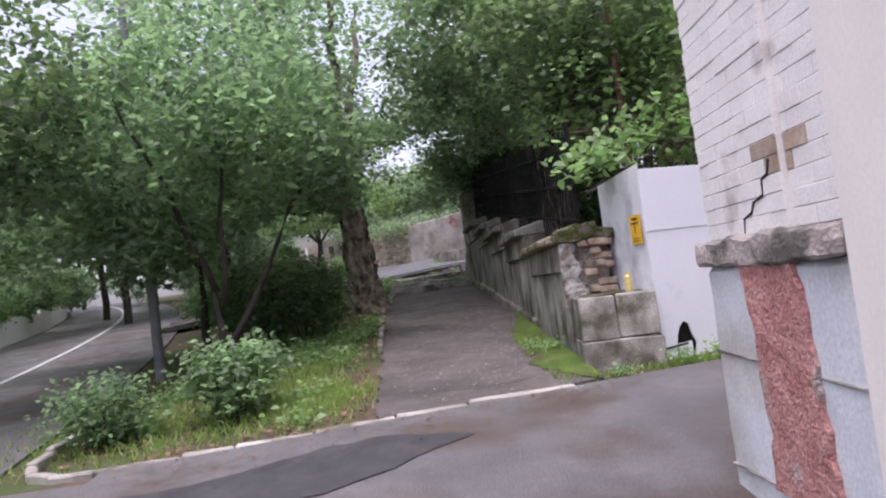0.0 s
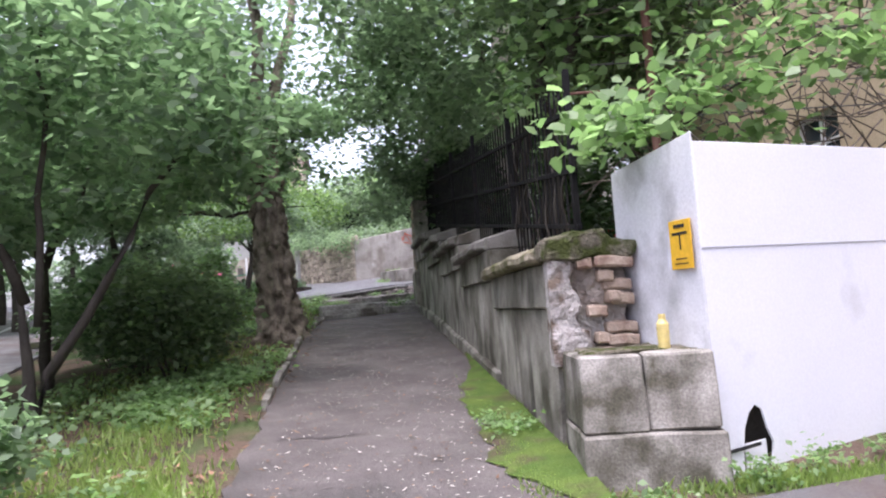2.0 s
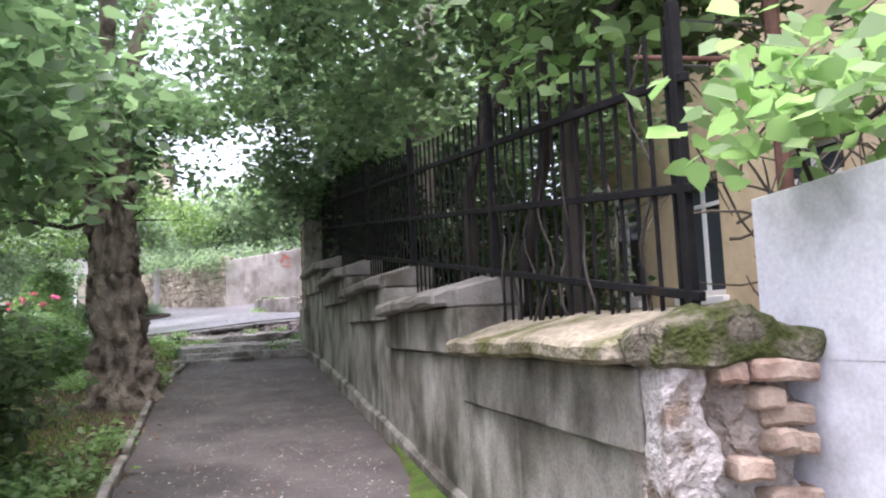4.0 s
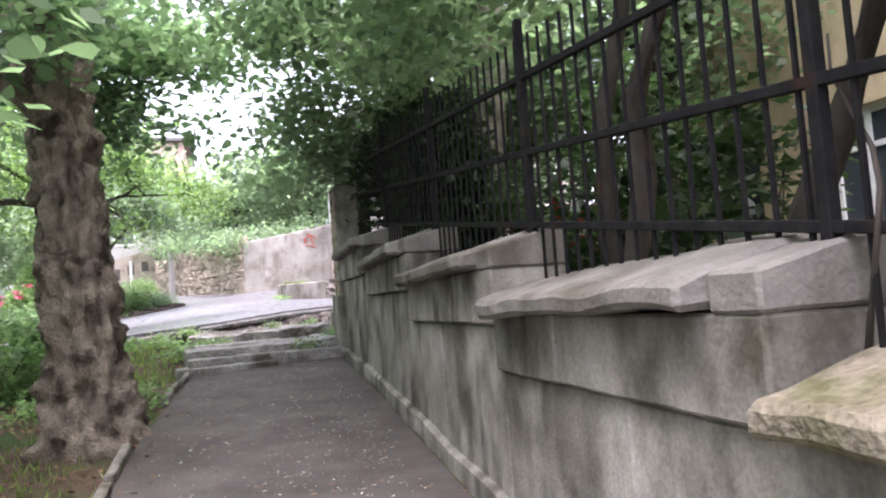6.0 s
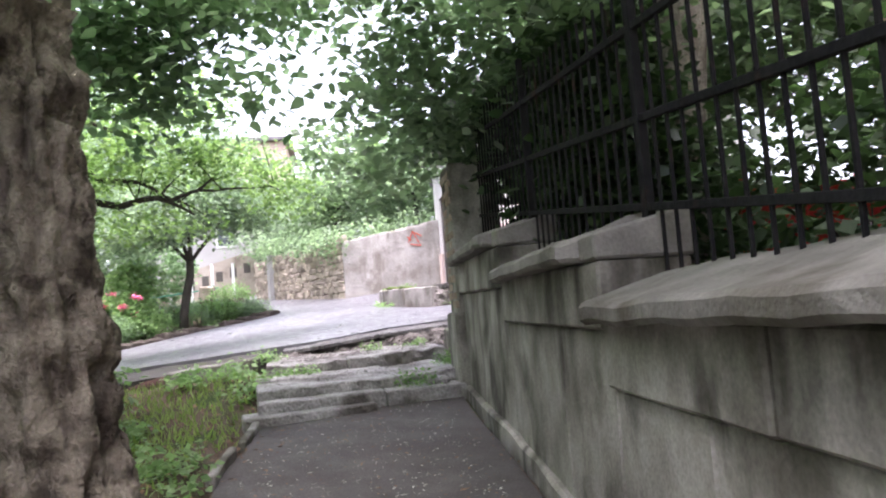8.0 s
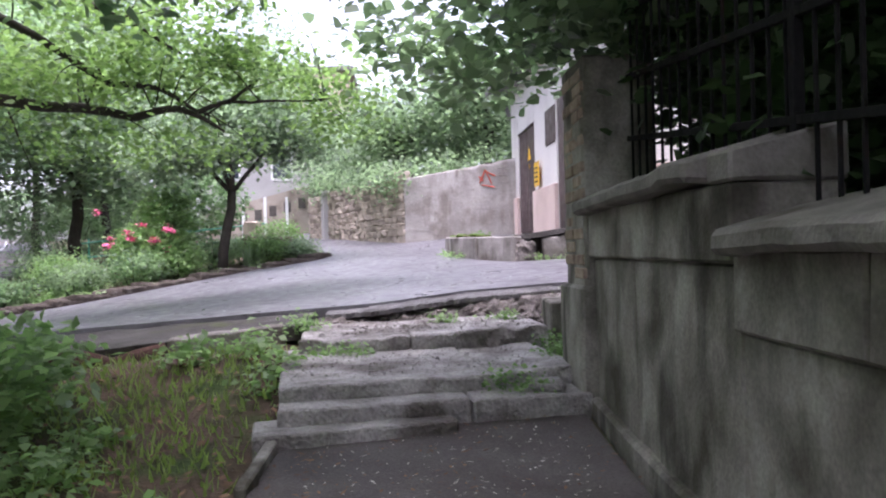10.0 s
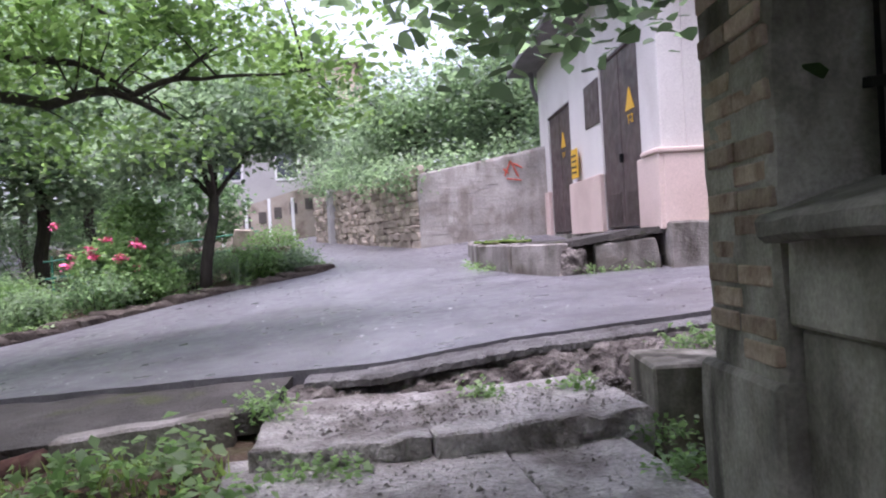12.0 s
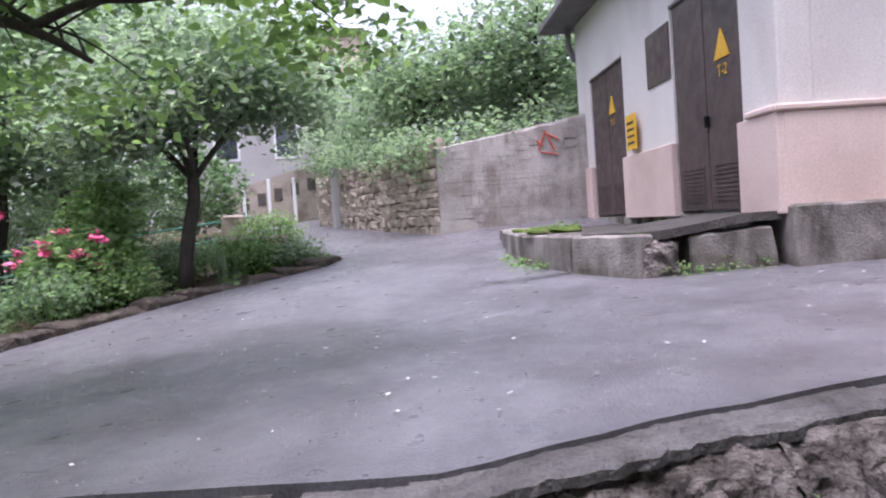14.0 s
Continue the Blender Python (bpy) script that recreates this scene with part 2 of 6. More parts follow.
M_YBRICK = mat("yellow_brick", (0.50, 0.40, 0.26), (0.57, 0.46, 0.31), 6, 0.9, 0.3, (0.42, 0.33, 0.22), 1.1, 60, 0.2, obj=0.06)
M_FRAME = mat("white_window_frame", (0.74, 0.74, 0.74), (0.7, 0.7, 0.7), 6, 0.5, 0)
M_FARWALL = mat("pale_house_wall", (0.44, 0.43, 0.42), (0.38, 0.37, 0.36), 0.8, 0.9, 0.1)
M_PARAPET = mat("stained_parapet", (0.34, 0.29, 0.24), (0.42, 0.37, 0.32), 1.5, 0.9, 0.3, (0.22, 0.18, 0.15), 1.8, 50)
M_FARPINK = mat("pink_house_wall", (0.62, 0.47, 0.40), (0.56, 0.43, 0.37), 0.8, 0.9, 0.1)
M_ROOF = mat("dark_roof_sheet", (0.13, 0.12, 0.125), (0.17, 0.16, 0.16), 2, 0.6, 0.1)
M_LOG = mat("rotten_log", (0.085, 0.045, 0.034), (0.055, 0.034, 0.028), 7, 0.95, 0.9, (0.2, 0.16, 0.11), 3, 40, 0.1)
M_PINK = mat("peony_petals", (0.72, 0.10, 0.24), (0.8, 0.2, 0.34), 30, 0.7, 0, island=0.3)
M_GREENRAIL = mat("green_rail_paint", (0.04, 0.20, 0.13), (0.05, 0.24, 0.15), 6, 0.5, 0)

L_MID = leaf_mat("leaf_mid", (0.058, 0.098, 0.055), (0.185, 0.25, 0.155), 0.6)
L_BRIGHT = leaf_mat("leaf_bright", (0.085, 0.15, 0.055), (0.22, 0.315, 0.145), 0.48)
L_DARK = leaf_mat("leaf_dark", (0.058, 0.088, 0.056), (0.195, 0.25, 0.165), 0.58)
L_LIMB = leaf_mat("leaf_limb", (0.055, 0.095, 0.032), (0.20, 0.285, 0.105), 0.52)
# darker leaf copy for dark bushes and trees, and for shade painted behind the fence
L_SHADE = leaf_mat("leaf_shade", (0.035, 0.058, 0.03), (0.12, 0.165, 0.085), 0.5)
# near-black leaf copy: the shade behind the fence is put into its colour
L_DEEP_SHADE = leaf_mat("leaf_deep_shade", (0.018, 0.035, 0.015), (0.045, 0.08, 0.03), 0.3)
L_BLUE = leaf_mat("leaf_grey_green", (0.08, 0.115, 0.08), (0.24, 0.295, 0.215), 0.55)
L_GRASS = leaf_mat("grass_blades", (0.10, 0.155, 0.04), (0.23, 0.30, 0.09), 0.4)

M_GLASS = bpy.data.materials.new("window_glass")
M_GLASS.use_nodes = True
M_GLASS.node_tree.nodes["Principled BSDF"].inputs["Base Color"].default_value = (0.05, 0.06, 0.07, 1)
M_GLASS.node_tree.nodes["Principled BSDF"].inputs["Roughness"].default_value = 0.08

# ---- building helpers ----


def mesh_of(name, bm, material, smooth=False):
    me = bpy.data.meshes.new(name)
    bm.normal_update()
    bm.to_mesh(me)
    bm.free()
    me.materials.append(material)
    if smooth:
        me.shade_smooth()
    return me


def thing(name, label, category, at=(0, 0, 0), rz=0.0, group="", kind=""):
    ob = new(name)
    ob.matrix_world = pose(*at, 0, 0, rz)
    return tagged(ob, label, category, group, kind)


def part(name, bm, material, parent=None, label="", smooth=False):
    ob = new(name, mesh_of(name, bm, material, smooth))
    ob.parent = parent
    return tagged(ob, label)


def share(name, me, m, parent):
    ob = new(name, me)
    ob.parent = parent
    ob.matrix_basis = m
    return ob


def single(name, bm, material, label, category, kind="", group="", smooth=False):
    ob = new(name, mesh_of(name, bm, material, smooth))
    return tagged(ob, label, category, group, kind)


def box(bm, x0, x1, y0, y1, z0, z1, bevel=0.0, m=None, seg=1):
    r = bmesh.ops.create_cube(bm, size=1.0)
    bmesh.ops.transform(bm, verts=r["verts"], matrix=Matrix.Translation(((x0 + x1) / 2, (y0 + y1) / 2, (z0 + z1) / 2)) @ Matrix.Diagonal((x1 - x0, y1 - y0, z1 - z0, 1)))
    if bevel:
        es = list({e for v in r["verts"] for e in v.link_edges})
        g = bmesh.ops.bevel(bm, geom=es, offset=bevel, segments=seg, affect="EDGES")
        vs = list({v for f in g["faces"] for v in f.verts} | {v for v in r["verts"] if v.is_valid})
    else:
        vs = r["verts"]
    if m is not None:
        bmesh.ops.transform(bm, verts=vs, matrix=m)
    return bm


def boxed(*a, **k):
    return box(bmesh.new(), *a, **k)


def rough_box(x0, x1, y0, y1, z0, z1, amp=0.02, step=0.12, seed=0, bevel=0.015, freq=3.0):
    """A block with worn, uneven faces."""
    bm = boxed(x0, x1, y0, y1, z0, z1, bevel)
    for axis, size in ((0, x1 - x0), (1, y1 - y0), (2, z1 - z0)):
        lo = (x0, y0, z0)[axis]
        for i in range(1, max(1, int(size / step))):
            co, no = [0, 0, 0], [0, 0, 0]
            co[axis], no[axis] = lo + size * i / int(size / step), 1
            bmesh.ops.bisect_plane(bm, geom=bm.verts[:] + bm.edges[:] + bm.faces[:], plane_co=co, plane_no=no)
    off = Vector((seed * 7.3, seed * 3.1, seed * 5.7))
    for v in bm.verts:
        p = v.co * freq + off
        v.co += Vector((noise.noise(p), noise.noise(p + Vector((31, 0, 0))), noise.noise(p + Vector((0, 47, 0))))) * amp + Vector((noise.noise(p * 4), noise.noise(p * 4 + Vector((11, 0, 0))), noise.noise(p * 4 + Vector((0, 17, 0))))) * amp * 0.4
    return bm


def tube(bm, pts, r0, r1, sides=7, wob=0.0):
    """A tapered round limb along points."""
    pts = [Vector(p) for p in pts]
    rings, n = [], len(pts)
    for i, p in enumerate(pts):
        d = (pts[min(i + 1, n - 1)] - pts[max(i - 1, 0)]).normalized()
        a = d.cross(Vector((0, 0, 1)) if abs(d.z) < 0.9 else Vector((1, 0, 0))).normalized()
        b = d.cross(a)
        r = r0 + (r1 - r0) * i / (n - 1)
        ring = []
        for k in range(sides):
            t = 2 * math.pi * k / sides
            q = a * math.cos(t) + b * math.sin(t)
            rr = r * (1 + wob * noise.noise((p + q * r) * 4))
            ring.append(bm.verts.new(p + q * rr))
        rings.append(ring)
    for i in range(n - 1):
        for k in range(sides):
            bm.faces.new((rings[i][k], rings[i][(k + 1) % sides], rings[i + 1][(k + 1) % sides], rings[i + 1][k]))
    bm.faces.new(rings[0][::-1])
    bm.faces.new(rings[-1])
    return bm


def bent(a, b, n=6, sag=0.1, seed=0):
    """Points of a crooked limb from a to b."""
    a, b = Vector(a), Vector(b)
    out = []
    for i in range(n + 1):
        t = i / n
        p = a.lerp(b, t) + Vector((0, 0, sag * math.sin(math.pi * t)))
        w = (b - a).length * 0.05 * (1 if 0 < i < n else 0)
        q = p * 1.7 + Vector((seed * 5.1, seed, 0))
        out.append(p + Vector((noise.noise(q), noise.noise(q + Vector((9, 0, 0))), noise.noise(q + Vector((0, 9, 0))))) * w)
    return out


def fast_mesh(name, verts, faces_n, material):
    """A mesh of equal polygons whose corners follow one another in verts."""
    me = bpy.data.meshes.new(name)
    nv = len(verts)
    nf = nv // faces_n
    me.vertices.add(nv)
    me.vertices.foreach_set("co", np.asarray(verts, np.float32).ravel())
    me.loops.add(nv)
    me.loops.foreach_set("vertex_index", np.arange(nv, dtype=np.int32))
    me.polygons.add(nf)
    me.polygons.foreach_set("loop_start", np.arange(0, nv, faces_n, dtype=np.int32))
    me.update(calc_edges=True)
    me.materials.append(material)
    return me


def leaves(rng, clumps, size, flat=0.55, per=22, twig=0.24, droop=0.15, wide=0.0):
    """Leaf polygons: clumps of (centre, radii, twigs); each twig carries leaves in a loose spray. Eight corners a leaf, in two quads, folded on the midrib."""
    out = []
    for c, rad, count in clumps:
        d = rng.normal(size=(count, 3))
        d /= np.linalg.norm(d, axis=1)[:, None]
        rr = rng.uniform(0.35, 1.0, count) ** 0.5
        base = np.array(c) + d * rr[:, None] * np.array(rad)
        n = count * per
        pos = np.repeat(base, per, 0) + rng.normal(size=(n, 3)) * twig * np.array((1, 1, 0.6))
        axis = rng.normal(size=(n, 3)) * np.array((1, 1, 0.35))
        axis[:, 2] -= droop
        axis /= np.linalg.norm(axis, axis=1)[:, None]
        up = rng.normal(size=(n, 3)) * flat
        up[:, 2] += 1
        side = np.cross(axis, up)
        side /= np.linalg.norm(side, axis=1)[:, None]
        nor = np.cross(side, axis)
        s = size * rng.uniform(0.6, 1.25, n)[:, None]
        w = s * rng.uniform(0.28, 0.4, n)[:, None]
        tip = pos + axis * s
        ml = pos + axis * s * 0.45
        lft, rgt = ml + side * w + nor * w * 0.35, ml - side * w + nor * w * 0.35
        if wide:
            w, bend = s * wide, nor * s * 0.06
            a1, a2 = pos + axis * s * 0.18, pos + axis * s * 0.58
            f = np.stack([pos + bend, a1 + side * w - bend, a2 + side * w * 0.8 - bend, tip - bend * 3, a2 - side * w * 0.8 - bend, a1 - side * w - bend], 1)
        else:
            f = np.stack([pos, lft, tip, rgt], 1)
        out.append(f.reshape(-1, 3))
    return np.concatenate(out)


def crown(name, parent, rng, clumps, size, material, **k):
    ob = new(name, fast_mesh(name, leaves(rng, clumps, size, **k), 6 if k.get("wide") else 4, material))
    ob.parent = parent
    return ob


# ---- the lie of the land ----


def smooth(t):
    t = min(max(t, 0.0), 1.0)
    return t * t * (3 - 2 * t)


def path_z(y):
    return -0.04 + 0.0878 * y - 0.05 * smooth((y - 15.8) / 1.5)


def road_z(y):
    return 0.45 + 0.06 * (y - 6) if y < 60 else 3.69 + 0.02 * (y - 60)


def upper_z(x, y):
    z = 2.10 + 0.05 * (y - 20.5) + max(y - 24.5, 0) * 0.027
    return z + (0.085 * max(x, -9) if x < 0 else 0.03 * min(x, 4))


def wall_x(y):
    return 1.25 - 0.0507 * (y - 7.85)


def path_left(y):
    return -0.72 - 0.055 * (y - 7) if y < 14 else -1.1


def road_edge(y):
    return -3.7 - 0.19 * max(y - 6, 0) - 0.004 * max(y - 6, 0) ** 2 if y < 60 else -25.6


def piecewise(t, pts):
    """Value at t on the open line through (t, value) points."""
    for (t0, v0), (t1, v1) in zip(pts, pts[1:]):
        if t <= t1 or (t1, v1) == pts[-1]:
            return v0 + (v1 - v0) * (t - t0) / (t1 - t0)


def upper_left(y):
    return piecewise(y, ((20.0, -9.4), (22.0, -8.0), (23.5, -6.7), (25.0, -5.6), (26.0, -4.95), (27.3, -4.1), (28.0, -3.3), (28.6, -2.6), (30.0, -2.9), (34.0, -4.6), (38.0, -6.5), (44.0, -9.0)))


def upper_front(x):
    return 20.35 + 0.3 * (x + 0.8) if x > -0.8 else 20.35 + 0.2 * (-0.8 - x)


def ground_z(x, y):
    """Height of the soil."""
    yy = min(max(y, -30), 60)
    p, r = path_z(min(yy, 19.0)), road_z(yy)
    a, b = path_left(yy), road_edge(yy)
    low = r + (p - r) * smooth((x - b) / (a - b)) if yy > 5.5 else p + (r - p) * smooth((-2 - x) / 3)
    low += 0.20 * smooth((yy - 17.4) / 1.8) * smooth((-1.15 - x) / 0.3) * smooth((x + 6.0) / 1.4)
    up = upper_z(x, yy)
    e = upper_left(min(max(yy, 20.0), 44.0)) - 0.3
    if x < e:
        up = r + (upper_z(e, yy) - r) * smooth((x - b) / (e - b)) if b < e - 0.2 else r
    front = upper_front(x) if x > -1.5 else 19.68 + 0.1 * (x + 1.5)
    t = smooth((yy - front - 0.05) / 0.3)
    z = low + (up - low) * t
    if x < -0.9 and yy < upper_front(x) + 0.6:
        z -= 0.16 * t
    if y > 60:
        z += (y - 60) * 0.02
    return z


def strip(name, rows, material, label, category, dz=0.0, skirt=0.12):
    """A sheet with a short skirt from rows of (x, y) points; heights from the function given with each row."""
    bm = bmesh.new()
    vs = [[bm.verts.new((x, y, f(x, y) + dz + 0.003 * noise.noise(Vector((x, y, 0)) * 1.3))) for x, y in pts] for pts, f in rows]
    for i in range(len(vs) - 1):
        for k in range(len(vs[i]) - 1):
            bm.faces.new((vs[i][k], vs[i][k + 1], vs[i + 1][k + 1], vs[i + 1][k]))
    edges = [e for e in bm.edges if e.is_boundary]
    r = bmesh.ops.extrude_edge_only(bm, edges=edges)
    for v in r["geom"]:
        if isinstance(v, bmesh.types.BMVert):
            v.co.z -= skirt
    bmesh.ops.recalc_face_normals(bm, faces=bm.faces[:])
    return single(name, bm, material, label, category, "structure", smooth=False)


def lin(a, b, n):
    return [a + (b - a) * i / n for i in range(n + 1)]


# soil, one sheet to the horizon
xs = [-900, -400, -200, -110, -70, -48, -36, -29] + lin(-25, -10, 24) + lin(-9.7, 4.4, 56) + [5, 6, 7.5, 9, 12, 16, 22, 30, 45, 70, 120, 250, 500, 900]
ys = [-900, -400, -180, -80, -40, -22, -14, -9, -6, -4] + lin(-3, 32, 140) + lin(33, 48, 20) + [52, 58, 66, 80, 110, 160, 260, 500, 900]
bm = bmesh.new()
grid = [[bm.verts.new((x, y, ground_z(x, y) + 0.03 * noise.noise(Vector((x, y, 3)) * 1.1) - 0.03)) for x in xs] for y in ys]
for j in range(len(ys) - 1):
    for i in range(len(xs) - 1):
        bm.faces.new((grid[j][i], grid[j][i + 1], grid[j + 1][i + 1], grid[j + 1][i]))
single("ground", bm, M_SOIL, "brown soil with patchy grass and leaf litter", "ground", "structure", smooth=True)


def kerb_y(x):
    return 6.2 + 0.21 * x if x > -2.75 else 5.62


# the side road that is crossed first
apron = [([(x, -14 + (kerb_y(x) + 14) * t) for x in lin(-2.7, 9.0, 26)], (lambda x, y: ground_z(x, y) if y < 5.5 else path_z(y))) for t in (0, 0.4, 0.55, 0.62, 0.68, 0.74, 0.79, 0.84, 0.88, 0.92, 0.96, 1.0)]
strip("road_side", apron, M_ROAD, "grey worn asphalt side road with patches", "road", 0.01)
strip("road_main", [([(road_edge(y) + d, y) for d in (-5.2, -4, -3, -2, -1, 0.0)], lambda x, y: road_z(y)) for y in [-40, -14, -6, -2] + lin(0, 58, 58)] , M_ROAD, "grey asphalt road running downhill beside trees", "road", 0.012)
strip("road_main_end", [([(x, y) for x in lin(-4.2, -2.7, 4)], ground_z) for y in lin(-14, 5.4, 30)], M_ROAD, "grey asphalt where two roads meet", "road", 0.006)
strip("path", [([(path_left(y) + (0.07 * noise.noise(Vector((y * 1.9, 0, 0))) + 0.04 * noise.noise(Vector((y * 6, 2, 0)))) * (t == 0) + (wall_x(y) - 0.05 - path_left(y)) * t, max(y, kerb_y(path_left(y) + (wall_x(y) - 0.05 - path_left(y)) * t) + 0.1)) for t in lin(0, 1, 8)], lambda x, y: path_z(y)) for y in lin(5.9, 18.4, 100)], M_ASPHALT, "dark worn asphalt footpath strewn with petals", "path", 0.012)


rows = []
for y in lin(22.0, 44.0, 44):
    rows.append(([(upper_left(y) + (6.0 - upper_left(y)) * t, y) for t in lin(0, 1, 16)], upper_z))
strip("road_upper", rows, M_WETROAD, "damp pale grey asphalt lane climbing uphill", "road", 0.016)
rows = []
for t in lin(0, 1, 8):
    rows.append(([(x, upper_front(x) + 0.03 * noise.noise(Vector((x * 4, 0, 0))) * (1 - t) + (22.0 - upper_front(x)) * t) for x in lin(-8.0, 6.0, 70)], upper_z))
strip("road_upper_edge", rows, M_WETROAD, "damp asphalt edge above the broken steps", "road", 0.017)
rows = []
for t in lin(0, 1, 7):
    rows.append(([(x, 19.70 + 0.1 * (x + 1.5) + (upper_front(x) + 0.1 - 19.70 - 0.1 * (x + 1.5)) * t) for x in lin(-7.5, -1.42, 44)], lambda x, y: upper_z(x, y) - 0.03 + 0.025 * noise.noise(Vector((x, y, 0)) * 3)))
strip("ledge", rows, M_LEDGE, "old broken dark asphalt with moss beside the steps", "pavement", 0.0)
bm = bmesh.new()
pp = [(0.1, 5.40), (-0.55, 5.62), (-1.1, 5.42), (-1.7, 5.05), (-2.6, 4.85), (-2.7, 4.2), (-1.7, 4.3), (-0.9, 4.5), (-0.35, 4.95), (-0.1, 5.2)]
edge_ = []
for (xa, ya), (xb, yb) in zip(pp, pp[1:] + pp[:1]):
    for k in range(8):
        q = Vector((xa + (xb - xa) * k / 8, ya + (yb - ya) * k / 8, 0))
        edge_.append(q + Vector((noise.noise(q * 5), noise.noise(q * 5 + Vector((9, 0, 0))), 0)) * 0.07)
bm.faces.new([bm.verts.new((q.x, q.y, path_z(q.y) + 0.019)) for q in edge_])
bmesh.ops.recalc_face_normals(bm, faces=bm.faces[:])
if bm.faces[:][0].normal.z < 0:
    bmesh.ops.reverse_faces(bm, faces=bm.faces[:])
single("road_patch", bm, M_PATCH, "dark asphalt repair patch in the side road", "road", "structure")
strip("road_line", [([(road_edge(y) - 2.4 + d, y) for d in (-0.06, 0.06)], lambda x, y: road_z(y)) for y in lin(4, 58, 60)], M_LINE, "worn white line along the road", "road", 0.024, 0.01)

# ---- the stepped wall along the path ----
WDIR = math.degrees(math.atan2(0.0507, 1.0))
wall = thing("wall_path", "grey concrete-faced stone wall rising in steps along the footpath", "wall", kind="structure")
SECT = [7.85, 9.80, 11.82, 13.85, 15.88, 17.95]
CAPZ = [1.875, 2.135, 2.36, 2.595, 2.83]
for i in range(5):
    y0, y1, cz = SECT[i], SECT[i + 1], CAPZ[i]
    base = pose(wall_x((y0 + y1) / 2), (y0 + y1) / 2, 0, 0, 0, WDIR)
    h = (y1 - y0) / 2
    gz = path_z(y0) - 0.15
    split = 0.25 if i % 2 else -0.2
    for k, (a, b) in enumerate(((-h, split), (split + 0.006, h))):
        ob = part("stone_block", rough_box(-0.0, 0.42, a + 0.003, b - 0.003, cz - 0.37, cz - 0.085, 0.008, 0.25, i * 4 + k, 0.012), M_CONC, wall)
        ob.matrix_basis = base
    ob = part("stone_block", rough_box(0.035, 0.42, -h + 0.003, -split - 0.003, gz, cz - 0.374, 0.008, 0.25, i * 4 + 21, 0.012), M_CONC, wall)
    ob.matrix_basis = base
    ob = part("stone_block", rough_box(0.035, 0.42, -split + 0.003, h - 0.003, gz, cz - 0.374, 0.008, 0.25, i * 4 + 22, 0.012), M_CONC, wall)
    ob.matrix_basis = base
    if i > 0:
        bm = rough_box(-0.005, 0.43, -h - 0.01, -h + 0.2, cz - 0.084, cz + 0.03, 0.01, 0.1, i + 80, 0.012)
        for v in bm.verts:
            if v.co.z > cz - 0.04:
                v.co.z += 0.09 * max(min(v.co.x / 0.4, 1.0), 0.0)
        ob = part("end_block", bm, M_COPING, wall)
        ob.matrix_basis = base
    bm = rough_box(-0.10, 0.45, -h + (0.2 if i else 0.0), h - 0.02, cz - 0.085, cz, 0.02, 0.11, i + 40, 0.02)
    for v in bm.verts:
        if v.co.z > cz - 0.04:
            v.co.z += 0.11 * max(min((v.co.x + 0.08) / 0.4, 1.0), 0.0)
    for v in bm.verts:
        v.co.z -= 0.02 * v.co.y
    ob = part("coping_stone", bm, M_MOSSCOPE if i == 0 else M_COPING, wall, "mossy chipped coping" if i == 0 else "")
    ob.matrix_basis = base
    # low footing strip
    if i > 0:
        bm = rough_box(-0.01, 0.1, -h, h, -0.3, 0.0, 0.02, 0.2, i + 60, 0.02)
        for v in bm.verts:
            v.co.z += path_z(y0 + h + v.co.y) + (0.12 if v.co.z > -0.15 else 0)
        ob = part("footing", bm, M_CONC, wall)
        ob.matrix_basis = base

# broken end of the wall with brick core
broken = thing("broken_wall_end", "broken brick and plaster end of the wall, bricks exposed", "wall", at=(1.24, 7.67, 0), rz=-2.0)
bm = bmesh.new()
rows = []
for i in range(29):
    z = 1.14 + 0.026 * i
    w = 0.17 + 0.07 * noise.noise(Vector((0, 3, z * 5))) + 0.03 * noise.noise(Vector((4, 0, z * 17))) + (0.06 if z < 1.36 else 0)
    row = []
    for k in range(9):
        q = Vector((w * k / 8, 0, z))
        row.append(bm.verts.new(q + Vector((0.004 * noise.noise(q * 30), 0.022 * noise.noise(q * 9) + 0.012 * noise.noise(q * 25) + (0.02 if k == 8 else 0), 0))))
    rows.append(row)
for i in range(28):
    for k in range(8):
        bm.faces.new((rows[i][k], rows[i][k + 1], rows[i + 1][k + 1], rows[i + 1][k]))
r = bmesh.ops.extrude_face_region(bm, geom=bm.faces[:])
bmesh.ops.translate(bm, verts=[v for v in r["geom"] if isinstance(v, bmesh.types.BMVert)], vec=(0, 0.14, 0))
bmesh.ops.recalc_face_normals(bm, faces=bm.faces[:])
part("plaster_edge", bm, M_PLASTER, broken, "flaking whitish plaster")
part("core", rough_box(0.03, 0.50, 0.07, 0.30, 1.1, 1.86, 0.06, 0.035, 8, 0.02, 8), M_RUBBLECORE, broken, "crumbling mortar and rubble core")
bm = rough_box(-0.04, 0.56, -0.03, 0.26, 1.80, 1.90, 0.03, 0.04, 12, 0.02, 6)
for v in bm.verts:
    if v.co.z > 1.84:
        v.co.z += 0.10 * max(0.0, 1 - abs(v.co.x - 0.22) / 0.3) + 0.02 * noise.noise(v.co * 14)
part("top_rubble", bm, M_MOSSLUMP, broken, "mossy gabled lump of old coping")
bme = mesh_of("brick", rough_box(-0.125, 0.125, -0.06, 0.06, -0.034, 0.034, 0.012, 0.04, 5, 0.012, 7), M_BRICK)
rnd = random.Random(4)
